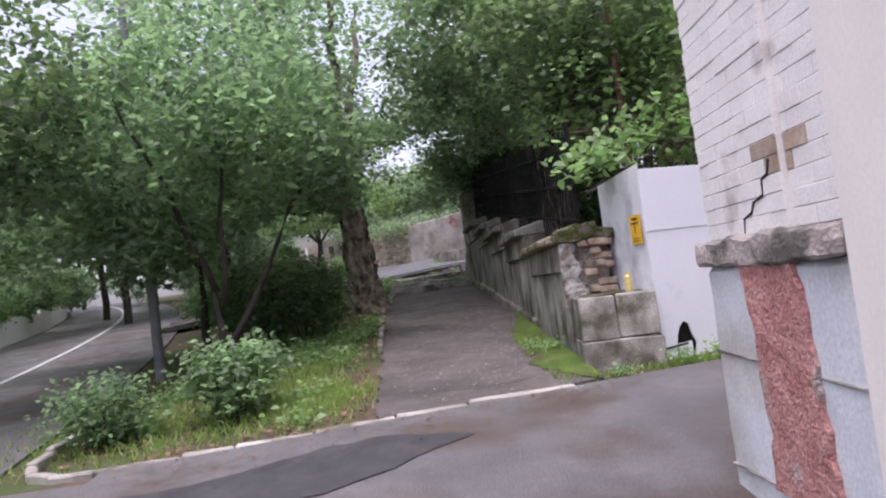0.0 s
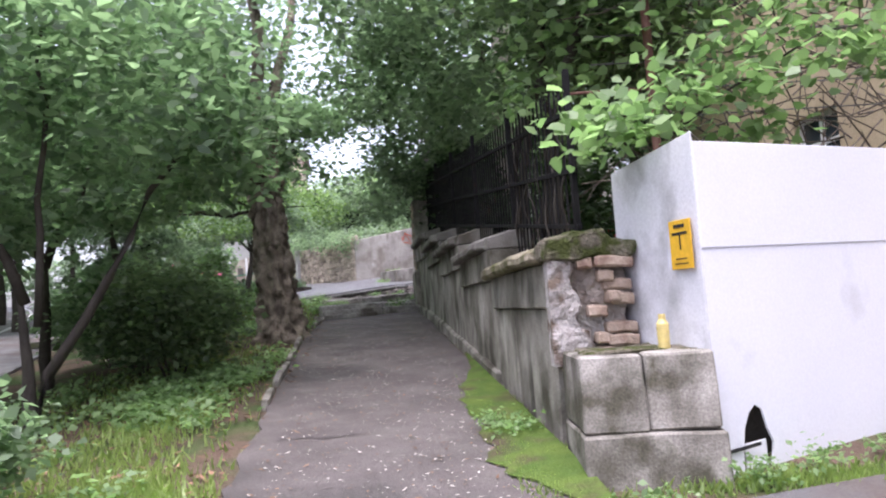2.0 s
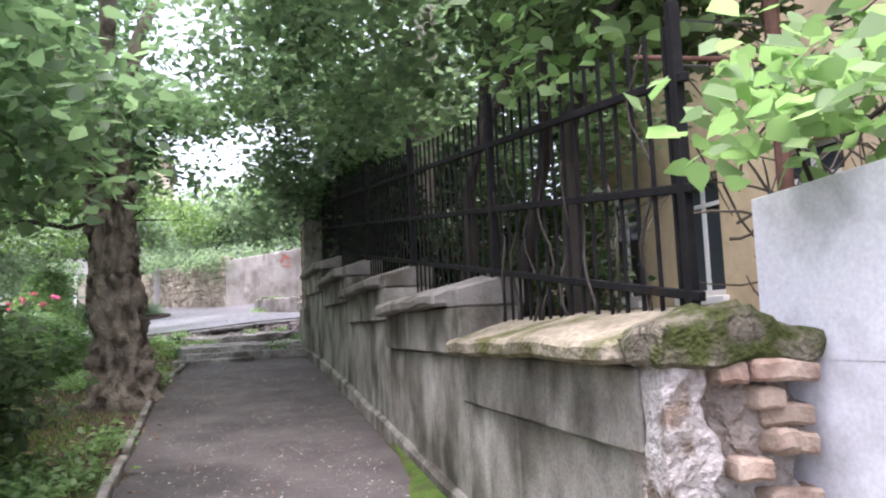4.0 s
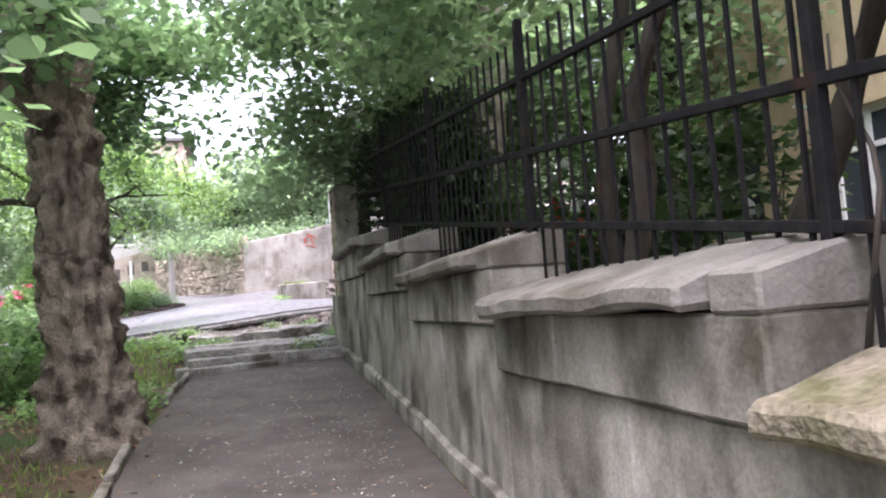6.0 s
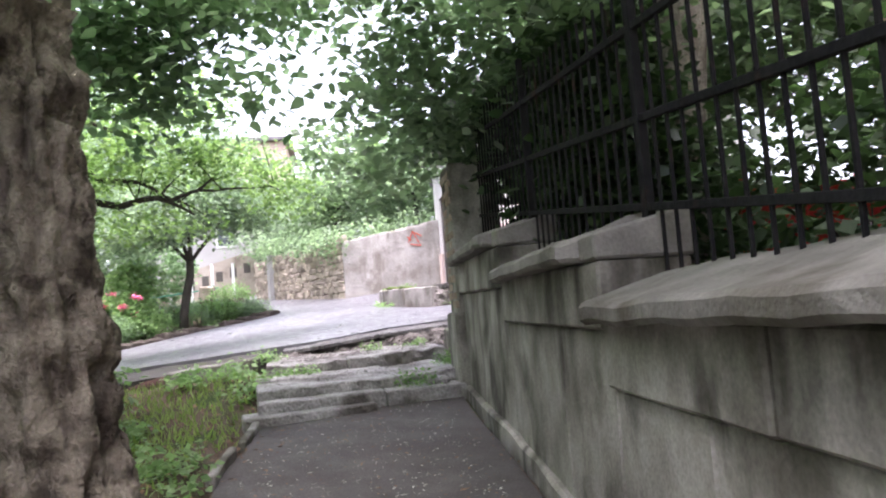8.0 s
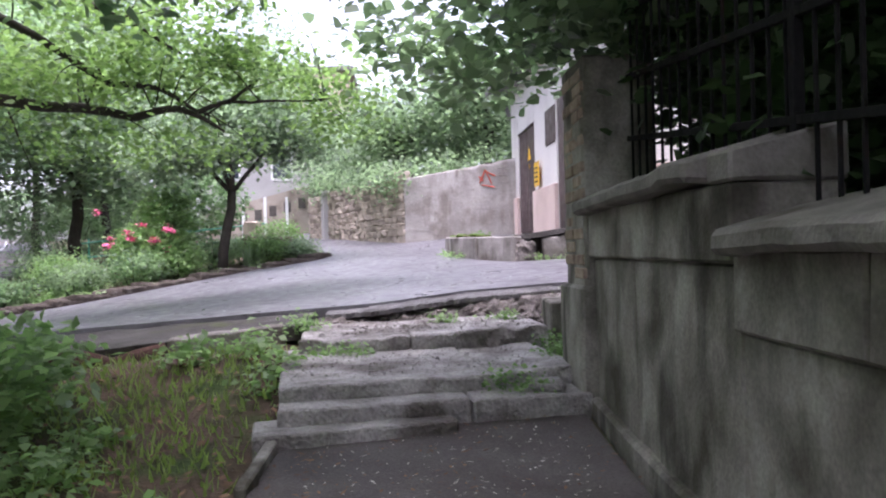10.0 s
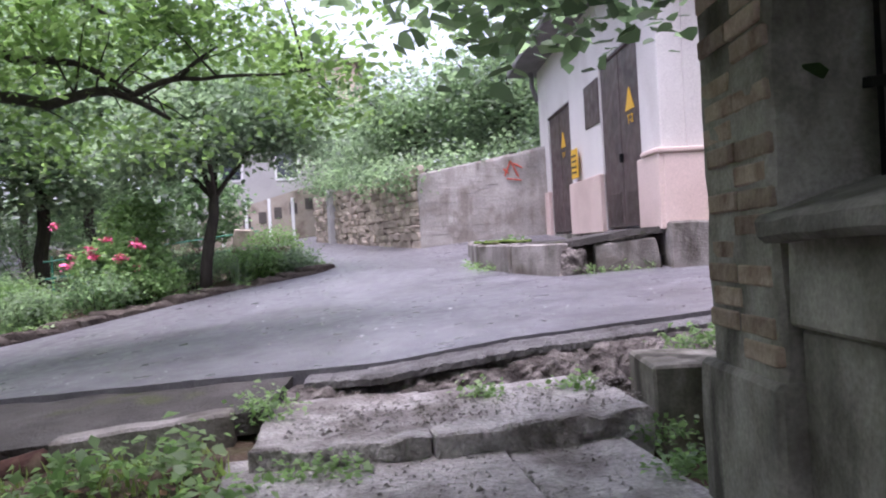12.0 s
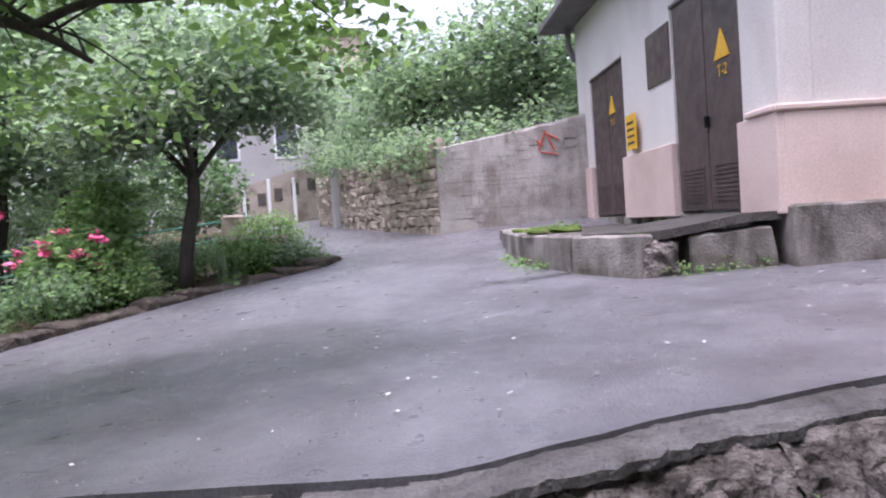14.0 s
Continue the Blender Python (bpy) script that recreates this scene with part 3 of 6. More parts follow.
for bxx, bzz, sc in ((0.24, 1.775, 0.4), (0.42, 1.775, 1.0), (0.44, 1.63, 0.75), (0.40, 1.555, 0.35), (0.47, 1.54, 0.6), (0.36, 1.69, 0.4), (0.45, 1.36, 0.8), (0.46, 1.28, 0.75), (0.40, 1.21, 0.9), (0.33, 1.30, 0.4), (0.3, 1.47, 0.5), (0.47, 1.165, 0.7)):
    share("brick", bme, pose(bxx, 0.05 + rnd.uniform(-0.03, 0.02), bzz, rnd.uniform(-4, 4), rnd.uniform(-3, 3), rnd.uniform(-9, 9)) @ Matrix.Diagonal((sc, 1, 1, 1)), broken)

# plinth at the gate
plinth = thing("gate_plinth", "two-course grey limestone plinth block at the footpath corner", "plinth", at=(1.25, 7.10, 0), rz=-10.0)
def battered(bm):
    for v in bm.verts:
        v.co.y += 0.16 * (v.co.z - 1.24)
        v.co.x += (0.14 * (0.72 - v.co.x)) * (v.co.y if v.co.x < 0.3 else 0.0) * -1.0
    return bm
part("lower_stone", battered(rough_box(-0.015, 0.74, -0.02, 0.66, 0.35, 0.82, 0.012, 0.1, 1, 0.012)), M_PLINTH, plinth)
part("upper_stone", battered(rough_box(0.0, 0.345, 0.0, 0.62, 0.828, 1.235, 0.010, 0.09, 2, 0.012)), M_PLINTH, plinth)
part("upper_stone", battered(rough_box(0.352, 0.72, 0.0, 0.62, 0.828, 1.235, 0.010, 0.09, 3, 0.012)), M_PLINTH, plinth)
bm = rough_box(0.02, 0.73, 0.16, 0.62, 1.225, 1.245, 0.02, 0.05, 4, 0.01, 6)
part("moss_top", bm, M_MOSSLUMP, plinth, "thin moss and dirt")

# sheet-metal hoarding
fold = Vector((1.975, 7.04, 0))
hoard = thing("sheet_fence", "white painted sheet-metal fence with scuffs and a torn hole", "fence")
ang = math.degrees(math.atan2(0.67, 1.73))
bm = bmesh.new()
pts = [(0.0, 0.50), (0.16, 0.50), (0.17, 0.66), (0.19, 0.78), (0.23, 0.86), (0.28, 0.90), (0.33, 0.87), (0.36, 0.76), (0.40, 0.68), (0.37, 0.54), (0.5, 0.52), (2.6, 0.62), (2.6, 1.80), (0.0, 1.80)]
f = bm.faces.new([bm.verts.new((x, 0, z)) for x, z in pts])
r = bmesh.ops.extrude_face_region(bm, geom=[f])
bmesh.ops.translate(bm, verts=[v for v in r["geom"] if isinstance(v, bmesh.types.BMVert)], vec=(0, 0.012, 0))
bmesh.ops.recalc_face_normals(bm, faces=bm.faces[:])
ob = part("panel_lower", bm, M_PANEL, hoard)
ob.matrix_basis = pose(*fold, 0, 0, ang)
ob = part("panel_upper", boxed(0.0, 2.6, -0.006, 0.008, 1.785, 2.385, 0.003), M_PANEL, hoard)
ob.matrix_basis = pose(*fold, 0, 0, ang)
ob = part("panel", boxed(2.61, 4.4, -0.004, 0.01, 0.62, 2.37, 0.003), M_PANEL, hoard)
ob.matrix_basis = pose(*fold, 0, 0, ang)
a2 = math.degrees(math.atan2(7.88 - 7.04, 1.765 - 1.975))
ln = math.hypot(0.84, 0.21)
for z0, z1, nm in ((1.05, 1.80, "side_panel"), (1.79, 2.36, "side_panel")):
    bm = boxed(0.0, ln, -0.006, 0.006, z0, z1, 0.003)
    if z1 > 2:
        for v in bm.verts:
            if v.co.z > 2 and v.co.x < 0.1:
                v.co.z += 0.08
    ob = part(nm, bm, M_SIDEPANEL, hoard)
    ob.matrix_basis = pose(*fold, 0, 0, a2)
ob = part("torn_flap", rough_box(0.20, 0.36, 0.02, 0.03, 0.50, 0.70, 0.01, 0.06, 2, 0.002), M_PANEL, hoard)
ob.matrix_basis = pose(*fold, 0, 0, ang)
ob = part("strap", boxed(0.0, 0.34, -0.012, -0.004, 0.655, 0.675, 0.002, m=pose(0, 0, 0, 0, -4, 0)), M_BLACK, hoard)
ob.matrix_basis = pose(*fold, 0, 0, ang)
# added dark sheet: stands in for the shade seen through the torn hole
ob = part("inner_darkness_board", boxed(0.03, 0.6, 0.16, 0.18, 0.5, 1.2), M_MORTAR, hoard, "dark sheet added as the shade inside the hole")
ob.matrix_basis = pose(*fold, 0, 0, ang)

# yellow notice on the side panel
sign = thing("notice", "yellow notice with faded black print on the white fence", "sign", at=(1.925, 7.17, 1.60), rz=a2)
part("sheet", boxed(-0.10, 0.10, 0.008, 0.016, 0.08, 0.36, 0.002), M_YELLOW, sign)
for z0, z1, w in ((0.315, 0.335, 0.05), (0.275, 0.29, 0.07), (0.19, 0.275, 0.006), (0.135, 0.142, 0.05), (0.108, 0.115, 0.06)):
    part("print", boxed(-w, w, 0.0165, 0.0185, z0, z1), M_BLACK, sign)
bot = thing("bottle", "yellowish plastic bottle standing on the stone plinth", "bottle", at=(1.79, 7.24, 1.24))
bm = bmesh.new()
tube(bm, [(0, 0, 0), (0, 0, 0.14)], 0.034, 0.036, 14)
tube(bm, [(0, 0, 0.14), (0, 0, 0.165)], 0.036, 0.02, 14)
part("body", bm, M_BOTTLE, bot)
bm = bmesh.new()
tube(bm, [(0, 0, 0.165), (0, 0, 0.195)], 0.022, 0.021, 12)
part("cap", bm, M_BOTTLE, bot)

# iron fence on the wall
fence = thing("iron_fence", "black wrought-iron fence standing on the stepped wall", "fence")
bar_me = mesh_of("bar", boxed(-0.0065, 0.0065, -0.0065, 0.0065, 0.0, 1.0), M_IRON)
post_me = mesh_of("post", boxed(-0.021, 0.021, -0.021, 0.021, -0.15, 1.15, 0.004), M_IRON)
FX = 0.27
def fence_z(y):
    return 2.0 + 0.116 * (y - 7.85)
for i in range(5):
    y0, y1, cz = SECT[i] + 0.06, SECT[i + 1], CAPZ[i] + 0.07
    n = 15
    for k in range(n):
        y = y0 + (y1 - y0) * (k + 0.5) / n
        share("bar", bar_me, pose(wall_x(y) + FX, y, CAPZ[i] + 0.06, 0, 0, WDIR) @ Matrix.Diagonal((1, 1, fence_z(y) + 0.95 - CAPZ[i], 1)), fence)
    share("post", post_me, pose(wall_x(y0) + FX, y0, cz, 0, 0, WDIR), fence)
    ya, yb = SECT[i], SECT[i + 1]
    for z in (0.02, 0.40, 0.80):
        L = math.hypot(yb - ya, fence_z(yb) - fence_z(ya))
        ob = part("rail", boxed(-0.016, 0.016, -L / 2, L / 2, -0.017, 0.017, 0.003), M_IRON, fence)
        ym = (ya + yb) / 2
        ob.matrix_basis = pose(wall_x(ym) + FX, ym, fence_z(ym) + z, math.degrees(math.atan(0.116)), 0, WDIR)

# bare vine stems twisting through the near bars
bare = thing("climbing_vine", "bare brown vine twisting up the iron fence bars", "vine")
vs_ = random.Random(51)
for k in range(8):
    y0 = 8.2 + 0.22 * k + vs_.uniform(-0.05, 0.05)
    pts = [Vector((wall_x(y0) + FX + 0.02 * math.sin(i * 1.3 + k), y0 + 0.06 * math.sin(i * 0.9 + 2 * k), 1.93 + 0.10 * i)) for i in range(vs_.choice((7, 9, 12)))]
    part("stem", tube(bmesh.new(), pts, 0.010, 0.004, 6, 0.3), M_TWIG, bare, smooth=True)

# tall end pillar by the steps
pil = thing("end_pillar", "tall plastered brick gate pillar with worn edges beside steps", "pillar", at=(wall_x(18.2), 18.24, 0), rz=WDIR)
part("shaft", rough_box(-0.02, 0.45, -0.27, 0.30, 1.4, 3.72, 0.02, 0.12, 9, 0.02), M_CONC, pil)
part("base_stone", rough_box(-0.06, 0.5, -0.30, 0.34, 1.4, 2.28, 0.012, 0.2, 10, 0.02), M_CONC, pil)
bme = mesh_of("brick", rough_box(-0.02, 0.02, -0.125, 0.125, -0.034, 0.034, 0.006, 0.08, 5, 0.006), M_BRICK)
for j in range(16):
    for k in range(2):
        if (j * 3 + k * 5) % 7 < 5:
            share("brick", bme, pose(-0.006 + rnd.uniform(-0.008, 0.004), -0.14 + 0.26 * k + (0.03 if j % 2 else 0), 2.36 + j * 0.084), pil)

# ---- steps ----
stair = thing("stairs", "old broken grey stone steps with weeds between", "stairs", kind="structure")


def slab(fl, fr, depth, drop, amp, seed, mtl=None, wear=0.0, rise=0.0):
    """A worn stone whose upper front edge runs from fl to fr."""
    a, b = Vector(fl), Vector(fr)
    L = math.hypot(b.x - a.x, b.y - a.y)
    bm = rough_box(0, L, 0, depth, -drop, 0, amp * 0.6, 0.07, seed, 0.012, 5.0)
    for v in bm.verts:
        p = Vector((v.co.x * 5, v.co.z * 7, seed))
        if v.co.y < 0.1:
            v.co.y += wear * (noise.noise(p) + 0.7 * noise.noise(p * 2.6))
            v.co.z += wear * 0.5 * noise.noise(p * 1.7 + Vector((3, 0, 0)))
        v.co.z += (b.z - a.z) * v.co.x / L + rise * max(v.co.y, 0)
    ob = part("step", bm, mtl or M_STEP, stair)
    ob.matrix_basis = pose(a.x, a.y, a.z, 0, 0, math.degrees(math.atan2(b.y - a.y, b.x - a.x)))


slab((-1.24, 17.36, 1.525), (-0.10, 17.62, 1.54), 0.42, 0.2, 0.012, 1, wear=0.02)
slab((-1.15, 17.60, 1.625), (-0.02, 17.79, 1.625), 0.5, 0.3, 0.012, 2, wear=0.02)
slab((-0.005, 17.79, 1.62), (0.74, 17.92, 1.62), 0.6, 0.3, 0.014, 3, wear=0.03)
slab((-1.19, 17.83, 1.71), (0.14, 18.10, 1.715), 1.5, 0.3, 0.014, 4, wear=0.025, rise=0.025)
slab((0.155, 18.17, 1.70), (0.74, 18.30, 1.735), 1.3, 0.3, 0.018, 5, wear=0.03, rise=0.02)
slab((-1.32, 19.10, 1.835), (-0.45, 19.22, 1.85), 1.0, 0.3, 0.03, 6, wear=0.045, rise=0.03)
slab((-0.44, 19.20, 1.86), (0.66, 19.44, 1.885), 0.9, 0.3, 0.028, 7, wear=0.05, rise=0.03)


def rubble(x0, x1, seed, name, mtl, label):
    """Crumbled riser under the asphalt, leaning back, lumpy at several scales."""
    bm = bmesh.new()
    nx, nz = int((x1 - x0) / 0.03), 16
    rows_ = []
    for i in range(nx + 1):
        x = x0 + (x1 - x0) * i / nx
        yb, yt = 19.92 + 0.075 * (x + 1.35), 20.26 + 0.16 * (x + 1.35)
        zb, zt = 1.62, upper_z(x, yt) - 0.06
        col = []
        for k in range(nz + 1):
            t = k / nz
            y, z = yb + (yt - yb) * t ** 1.6, zb + (zt - zb) * t
            p = Vector((x * 4, t * 3.2, seed))
            f = abs(noise.noise(p)) + 0.55 * abs(noise.noise(p * 2.3 + Vector((7, 0, 0)))) + 0.4 * noise.noise(p * 5.1) + 0.25 * noise.noise(p * 11)
            e = 0.11 * (f - 0.3) * min(1.0, 4 * (1 - t) + 0.25)
            col.append(bm.verts.new((x + 0.02 * noise.noise(p * 3), y - e, z + 0.3 * e)))
        col.append(bm.verts.new((x, yt + 0.5, zt - 0.02)))
        rows_.append(col)
    for i in range(nx):
        for k in range(nz + 1):
            bm.faces.new((rows_[i][k], rows_[i + 1][k], rows_[i + 1][k + 1], rows_[i][k + 1]))
    part(name, bm, mtl, stair, label)


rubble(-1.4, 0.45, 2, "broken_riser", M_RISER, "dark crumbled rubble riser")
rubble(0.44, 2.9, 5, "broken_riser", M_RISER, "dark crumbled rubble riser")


def old_layer(x0, x1, back, drop, thick, seed):
    """A tongue of older asphalt with a ragged front edge."""
    bm = bmesh.new()
    nx = int((x1 - x0) / 0.04)
    top, bot = [], []
    for i in range(nx + 1):
        x = x0 + (x1 - x0) * i / nx
        q = Vector((x * 3, seed, 0))
        y0 = upper_front(x) - back + 0.07 * noise.noise(q) + 0.05 * noise.noise(q * 3) + 0.025 * noise.noise(q * 8)
        y1 = upper_front(x) + 0.12
        z = upper_z(x, y1) - drop
        jag = 0.012 * noise.noise(q * 6)
        top.append([bm.verts.new((x, y0, z - 0.02 + jag)), bm.verts.new((x, y0 + 0.05, z + jag)), bm.verts.new((x, y1, z + 0.01))])
        bot.append([bm.verts.new((x, y0 + 0.02 * noise.noise(q * 9), z - thick)), bm.verts.new((x, y1, z - thick))])
    for i in range(nx):
        a, b, c, d = top[i], top[i + 1], bot[i], bot[i + 1]
        bm.faces.new((a[0], b[0], b[1], a[1]))
        bm.faces.new((a[1], b[1], b[2], a[2]))
        bm.faces.new((c[0], d[0], b[0], a[0]))
        bm.faces.new((c[1], d[1], d[0], c[0]))
    part("asphalt_layer", bm, M_OLDLAYER, stair, "old asphalt layer over the rubble")


old_layer(-1.3, 2.9, 0.20, 0.030, 0.06, 3)
old_layer(-0.9, 0.9, 0.10, 0.014, 0.04, 8)
cube = single("stone_cube", rough_box(0.70, 1.18, 19.55, 20.14, 1.6, 2.07, 0.010, 0.15, 4, 0.015), M_CONC, "squared grey stone block beside the steps", "stone block")
single("loose_stone", rough_box(0.36, 0.60, 17.98, 18.14, 1.60, 1.69, 0.03, 0.06, 6, 0.03), M_STEP, "loose broken stone on the steps", "stone")
kerbs = thing("kerb_upper", "low stone kerb holding the asphalt edge", "kerb", kind="structure")
bm = rough_box(-0.95, 0.0, 0.0, 0.16, 1.5, 1.925, 0.012, 0.1, 3, 0.015)
for v in bm.verts:
    v.co.z += 0.085 * v.co.x
ob = part("kerb_stone", bm, M_BLOCK, kerbs)
ob.matrix_basis = pose(-1.55, 19.60, 0, 0, 0, 8)
log = single("log", tube(bmesh.new(), bent((-2.50, 19.47, 1.72), (-5.2, 18.9, 1.44), 14, 0.03, 3), 0.09, 0.12, 14, 0.6), M_LOG, "rotten reddish log along the bank", "log", smooth=True)

# ---- kerb of the side road ----
kerb = thing("kerb", "pale stone kerb along the side road, one end rounded", "kerb", kind="structure")
rnd = random.Random(8)
cuts = [1.02, 0.1, -0.5, -1.15, -1.75, -2.15, -2.75]
for a, b in zip(cuts, cuts[1:]):
    ya, yb = kerb_y(a), kerb_y(b)
    L = math.hypot(a - b, ya - yb)
    ob = part("kerb_stone", rough_box(0.006, L - 0.006, 0.0, 0.105, -0.2, 0.022, 0.014, 0.1, rnd.random() * 9, 0.015), M_STONE, kerb)
    ob.matrix_basis = pose(b, yb, path_z((ya + yb) / 2) + rnd.uniform(-0.012, 0.008), 0, 0, math.degrees(math.atan2(ya - yb, a - b)))
arc = [(-2.75, 5.62), (-3.1, 5.62), (-3.35, 5.78), (-3.5, 6.05), (-3.58, 6.5), (-3.68, 7.2)]
for (xa, ya), (xb, yb) in zip(arc, arc[1:]):
    L = math.hypot(xa - xb, ya - yb)
    ob = part("kerb_stone", rough_box(0.0, L, 0.0, 0.09, -0.2, 0.02, 0.012, 0.1, rnd.random() * 9, 0.015), M_STONE, kerb)
    ob.matrix_basis = pose(xb, yb, ground_z(xb, yb) + 0.03, 0, 0, math.degrees(math.atan2(ya - yb, xa - xb)))

# low edging stones along the path
pe = thing("path_edging", "low pale edging stones along the footpath edge", "edging", kind="structure")
er_ = random.Random(3)
y = 9.6
while y < 17.2:
    L = er_.uniform(0.5, 0.9)
    xa, xb = path_left(y) - 0.03, path_left(y + L) - 0.03
    if not 13.7 < y + L / 2 < 15.3:
        ob = part("edging_stone", rough_box(-0.035, 0.03, 0.01, L - 0.01, -0.15, er_.uniform(0.025, 0.06), 0.014, 0.1, er_.random() * 9, 0.012), M_PLINTH, pe)
        ob.matrix_basis = pose(xa, y, path_z(y + L / 2), 4.9, 0, math.degrees(math.atan2(xa - xb, L)))
    y += L + er_.choice((0.0, 0.05, 0.3))

# ---- the painted building corner passed first ----
bld = thing("corner_building", "white rendered building with a whitewashed brick corner pier", "building", at=(0.045, 0, 0))
part("wall", boxed(1.31, 6.0, -6.0, 2.52, -0.8, 6.0, 0.03), M_WHITEWALL, bld, "cream-white smooth render")
part("pier_core", boxed(1.362, 1.9, 2.98, 3.84, 1.4, 3.8), M_PAINTBRICK, bld, "whitewashed mortar")
part("pier_core", boxed(1.392, 1.9, 2.521, 2.98, 1.4, 3.8), M_PAINTBRICK, bld, "whitewashed mortar")
part("pier_back", boxed(1.9, 6.0, 2.5, 3.7, -0.4, 6.0), M_WHITEWALL, bld)
part("plinth_render", rough_box(1.34, 1.95, 2.535, 3.92, -0.3, 1.43, 0.012, 0.15, 2, 0.03), M_BLUEGREY, bld, "pale blue-grey render over stone")
bm = rough_box(1.312, 1.40, 2.84, 3.36, 0.42, 1.425, 0.012, 0.05, 5, 0.0, 2.0)
for v in bm.verts:
    v.co.y += 0.10 * noise.noise(Vector((v.co.y > 3.1, 0, v.co.z * 3.1))) + 0.03 * noise.noise(Vector((v.co.y > 3.1, 5, v.co.z * 11))) + 0.10 * (v.co.z - 0.9)
    v.co.x += 0.006 * noise.noise(v.co * 22)
part("red_streak", bm, M_REDRENDER, bld, "rough red render showing through")
for zz, tilt in ((0.93, 1.0), (0.52, -1.5)):
    part("render_joint", boxed(1.328, 1.36, 2.55, 3.91, -0.005, 0.005, 0.002, m=pose(0, 0, zz, tilt, 0, 0)), M_LEDGESTONE, bld, "dirty joint in the render")
ck = [(3.06, 1.86), (3.09, 1.80), (3.15, 1.785), (3.16, 1.72), (3.26, 1.70), (3.30, 1.655), (3.38, 1.64), (3.40, 1.57)]
bm = bmesh.new()
for (ya, za), (yb, zb) in zip(ck, ck[1:]):
    tube(bm, [(1.358, ya, za), (1.358, yb, zb)], 0.009, 0.004 + 0.008 * abs(noise.noise(Vector((ya * 9, za * 9, 0)))), 5)
part("crack", bm, M_PATCHDARK, bld, "dark stepped crack in the brickwork")
part("ledge", rough_box(1.30, 1.95, 2.53, 3.96, 1.43, 1.56, 0.022, 0.05, 7, 0.015, 6), M_LEDGESTONE, bld, "chipped ledge")
bme = mesh_of("brick", boxed(-0.018, 0.03, -0.1225, 0.1225, -0.0372, 0.0372, 0.003), M_PAINTBRICK)
bme3 = mesh_of("brick", boxed(-0.018, 0.03, -0.1225, 0.1225, -0.0372, 0.0372, 0.003), M_BRICK)
for j in range(28):
    z = 1.60 + j * 0.0768
    for ya, yb, xx in ((2.54, 2.975, 1.405), (2.98, 3.875, 1.375)):
        y = ya - (0.12 if j % 2 else 0.0)
        while y < yb:
            a, e = max(y, ya), min(y + 0.25, yb)
            if e - a > 0.04:
                mm = bme3 if (j > 16 and a > 3.2 and rnd.random() < 0.75) or (j in (3, 4) and 2.7 < a < 3.05 and rnd.random() < 0.85) else bme
                share("brick", mm, pose(xx + rnd.uniform(-0.003, 0.003), (a + e) / 2, z, rnd.uniform(-0.5, 0.5), 0, rnd.uniform(-0.5, 0.5)) @ Matrix.Diagonal((1, (e - a - 0.004) / 0.245, 1, 1)), bld)
            y += 0.25
part("pier_north", rough_box(1.42, 2.0, 3.7, 3.87, 1.5, 6.0, 0.012, 0.2, 3, 0.02), M_PAINTBRICK, bld)
part("pier_upper", rough_box(1.36, 1.9, 2.56, 3.86, 3.76, 6.0, 0.012, 0.2, 4, 0.02), M_PAINTBRICK, bld)

# ---- the substation ----
SDIR = math.degrees(math.atan2(0.0887, 1.0))
sub = thing("substation", "small grey and pink rendered transformer hut with brown steel doors", "building", at=(2.04, 24.2, 0), rz=SDIR)
def sub_wall(y0, y1, z0, z1, mtl, x0=0.0, name="wall", label="", bevel=0.01):
    part(name, boxed(x0, 0.3, y0, y1, z0, z1, bevel), mtl, sub, label)
D2, D1 = (0.70, 2.42), (4.35, 6.15)
top = 6.2
for y0, y1 in ((0.0, D2[0]), (D2[1], D1[0]), (D1[1], 7.0)):
    sub_wall(y0, y1, 2.80, top, M_SUBWALL)
    sub_wall(y0 + (0.0 if y0 else -0.05), y1, 2.80, 3.66, M_SUBPINK, -0.06, "dado", "pink lower wall")
sub_wall(D2[0], D2[1], 5.22, top, M_SUBWALL)
sub_wall(D1[0], D1[1], 5.08, top, M_SUBWALL)
part("side_wall", boxed(0.3, 5.0, 0.0, 0.3, 2.80, top, 0.01), M_SUBWALL, sub)
part("side_dado", boxed(0.0, 5.0, -0.06, 0.0, 2.80, 3.66, 0.01), M_SUBPINK, sub, "pink lower wall")
part("side_moulding", boxed(-0.08, 5.0, -0.085, 0.0, 3.66, 3.72, 0.015), M_SUBPINK, sub)
part("corner_moulding", boxed(-0.085, 0.0, 0.0, 0.5, 3.662, 3.722, 0.015), M_SUBPINK, sub)
part("back_wall", boxed(0.3, 5.0, 6.7, 7.0, 2.6, top), M_SUBWALL, sub)
part("roof", boxed(-0.55, 5.3, -0.5, 7.5, top, top + 0.14, 0.02), M_ROOF, sub, "dark sheet-metal eaves")
part("floor_slab", boxed(0.02, 4.9, 0.02, 6.98, 2.5, 2.82), M_CONC, sub)
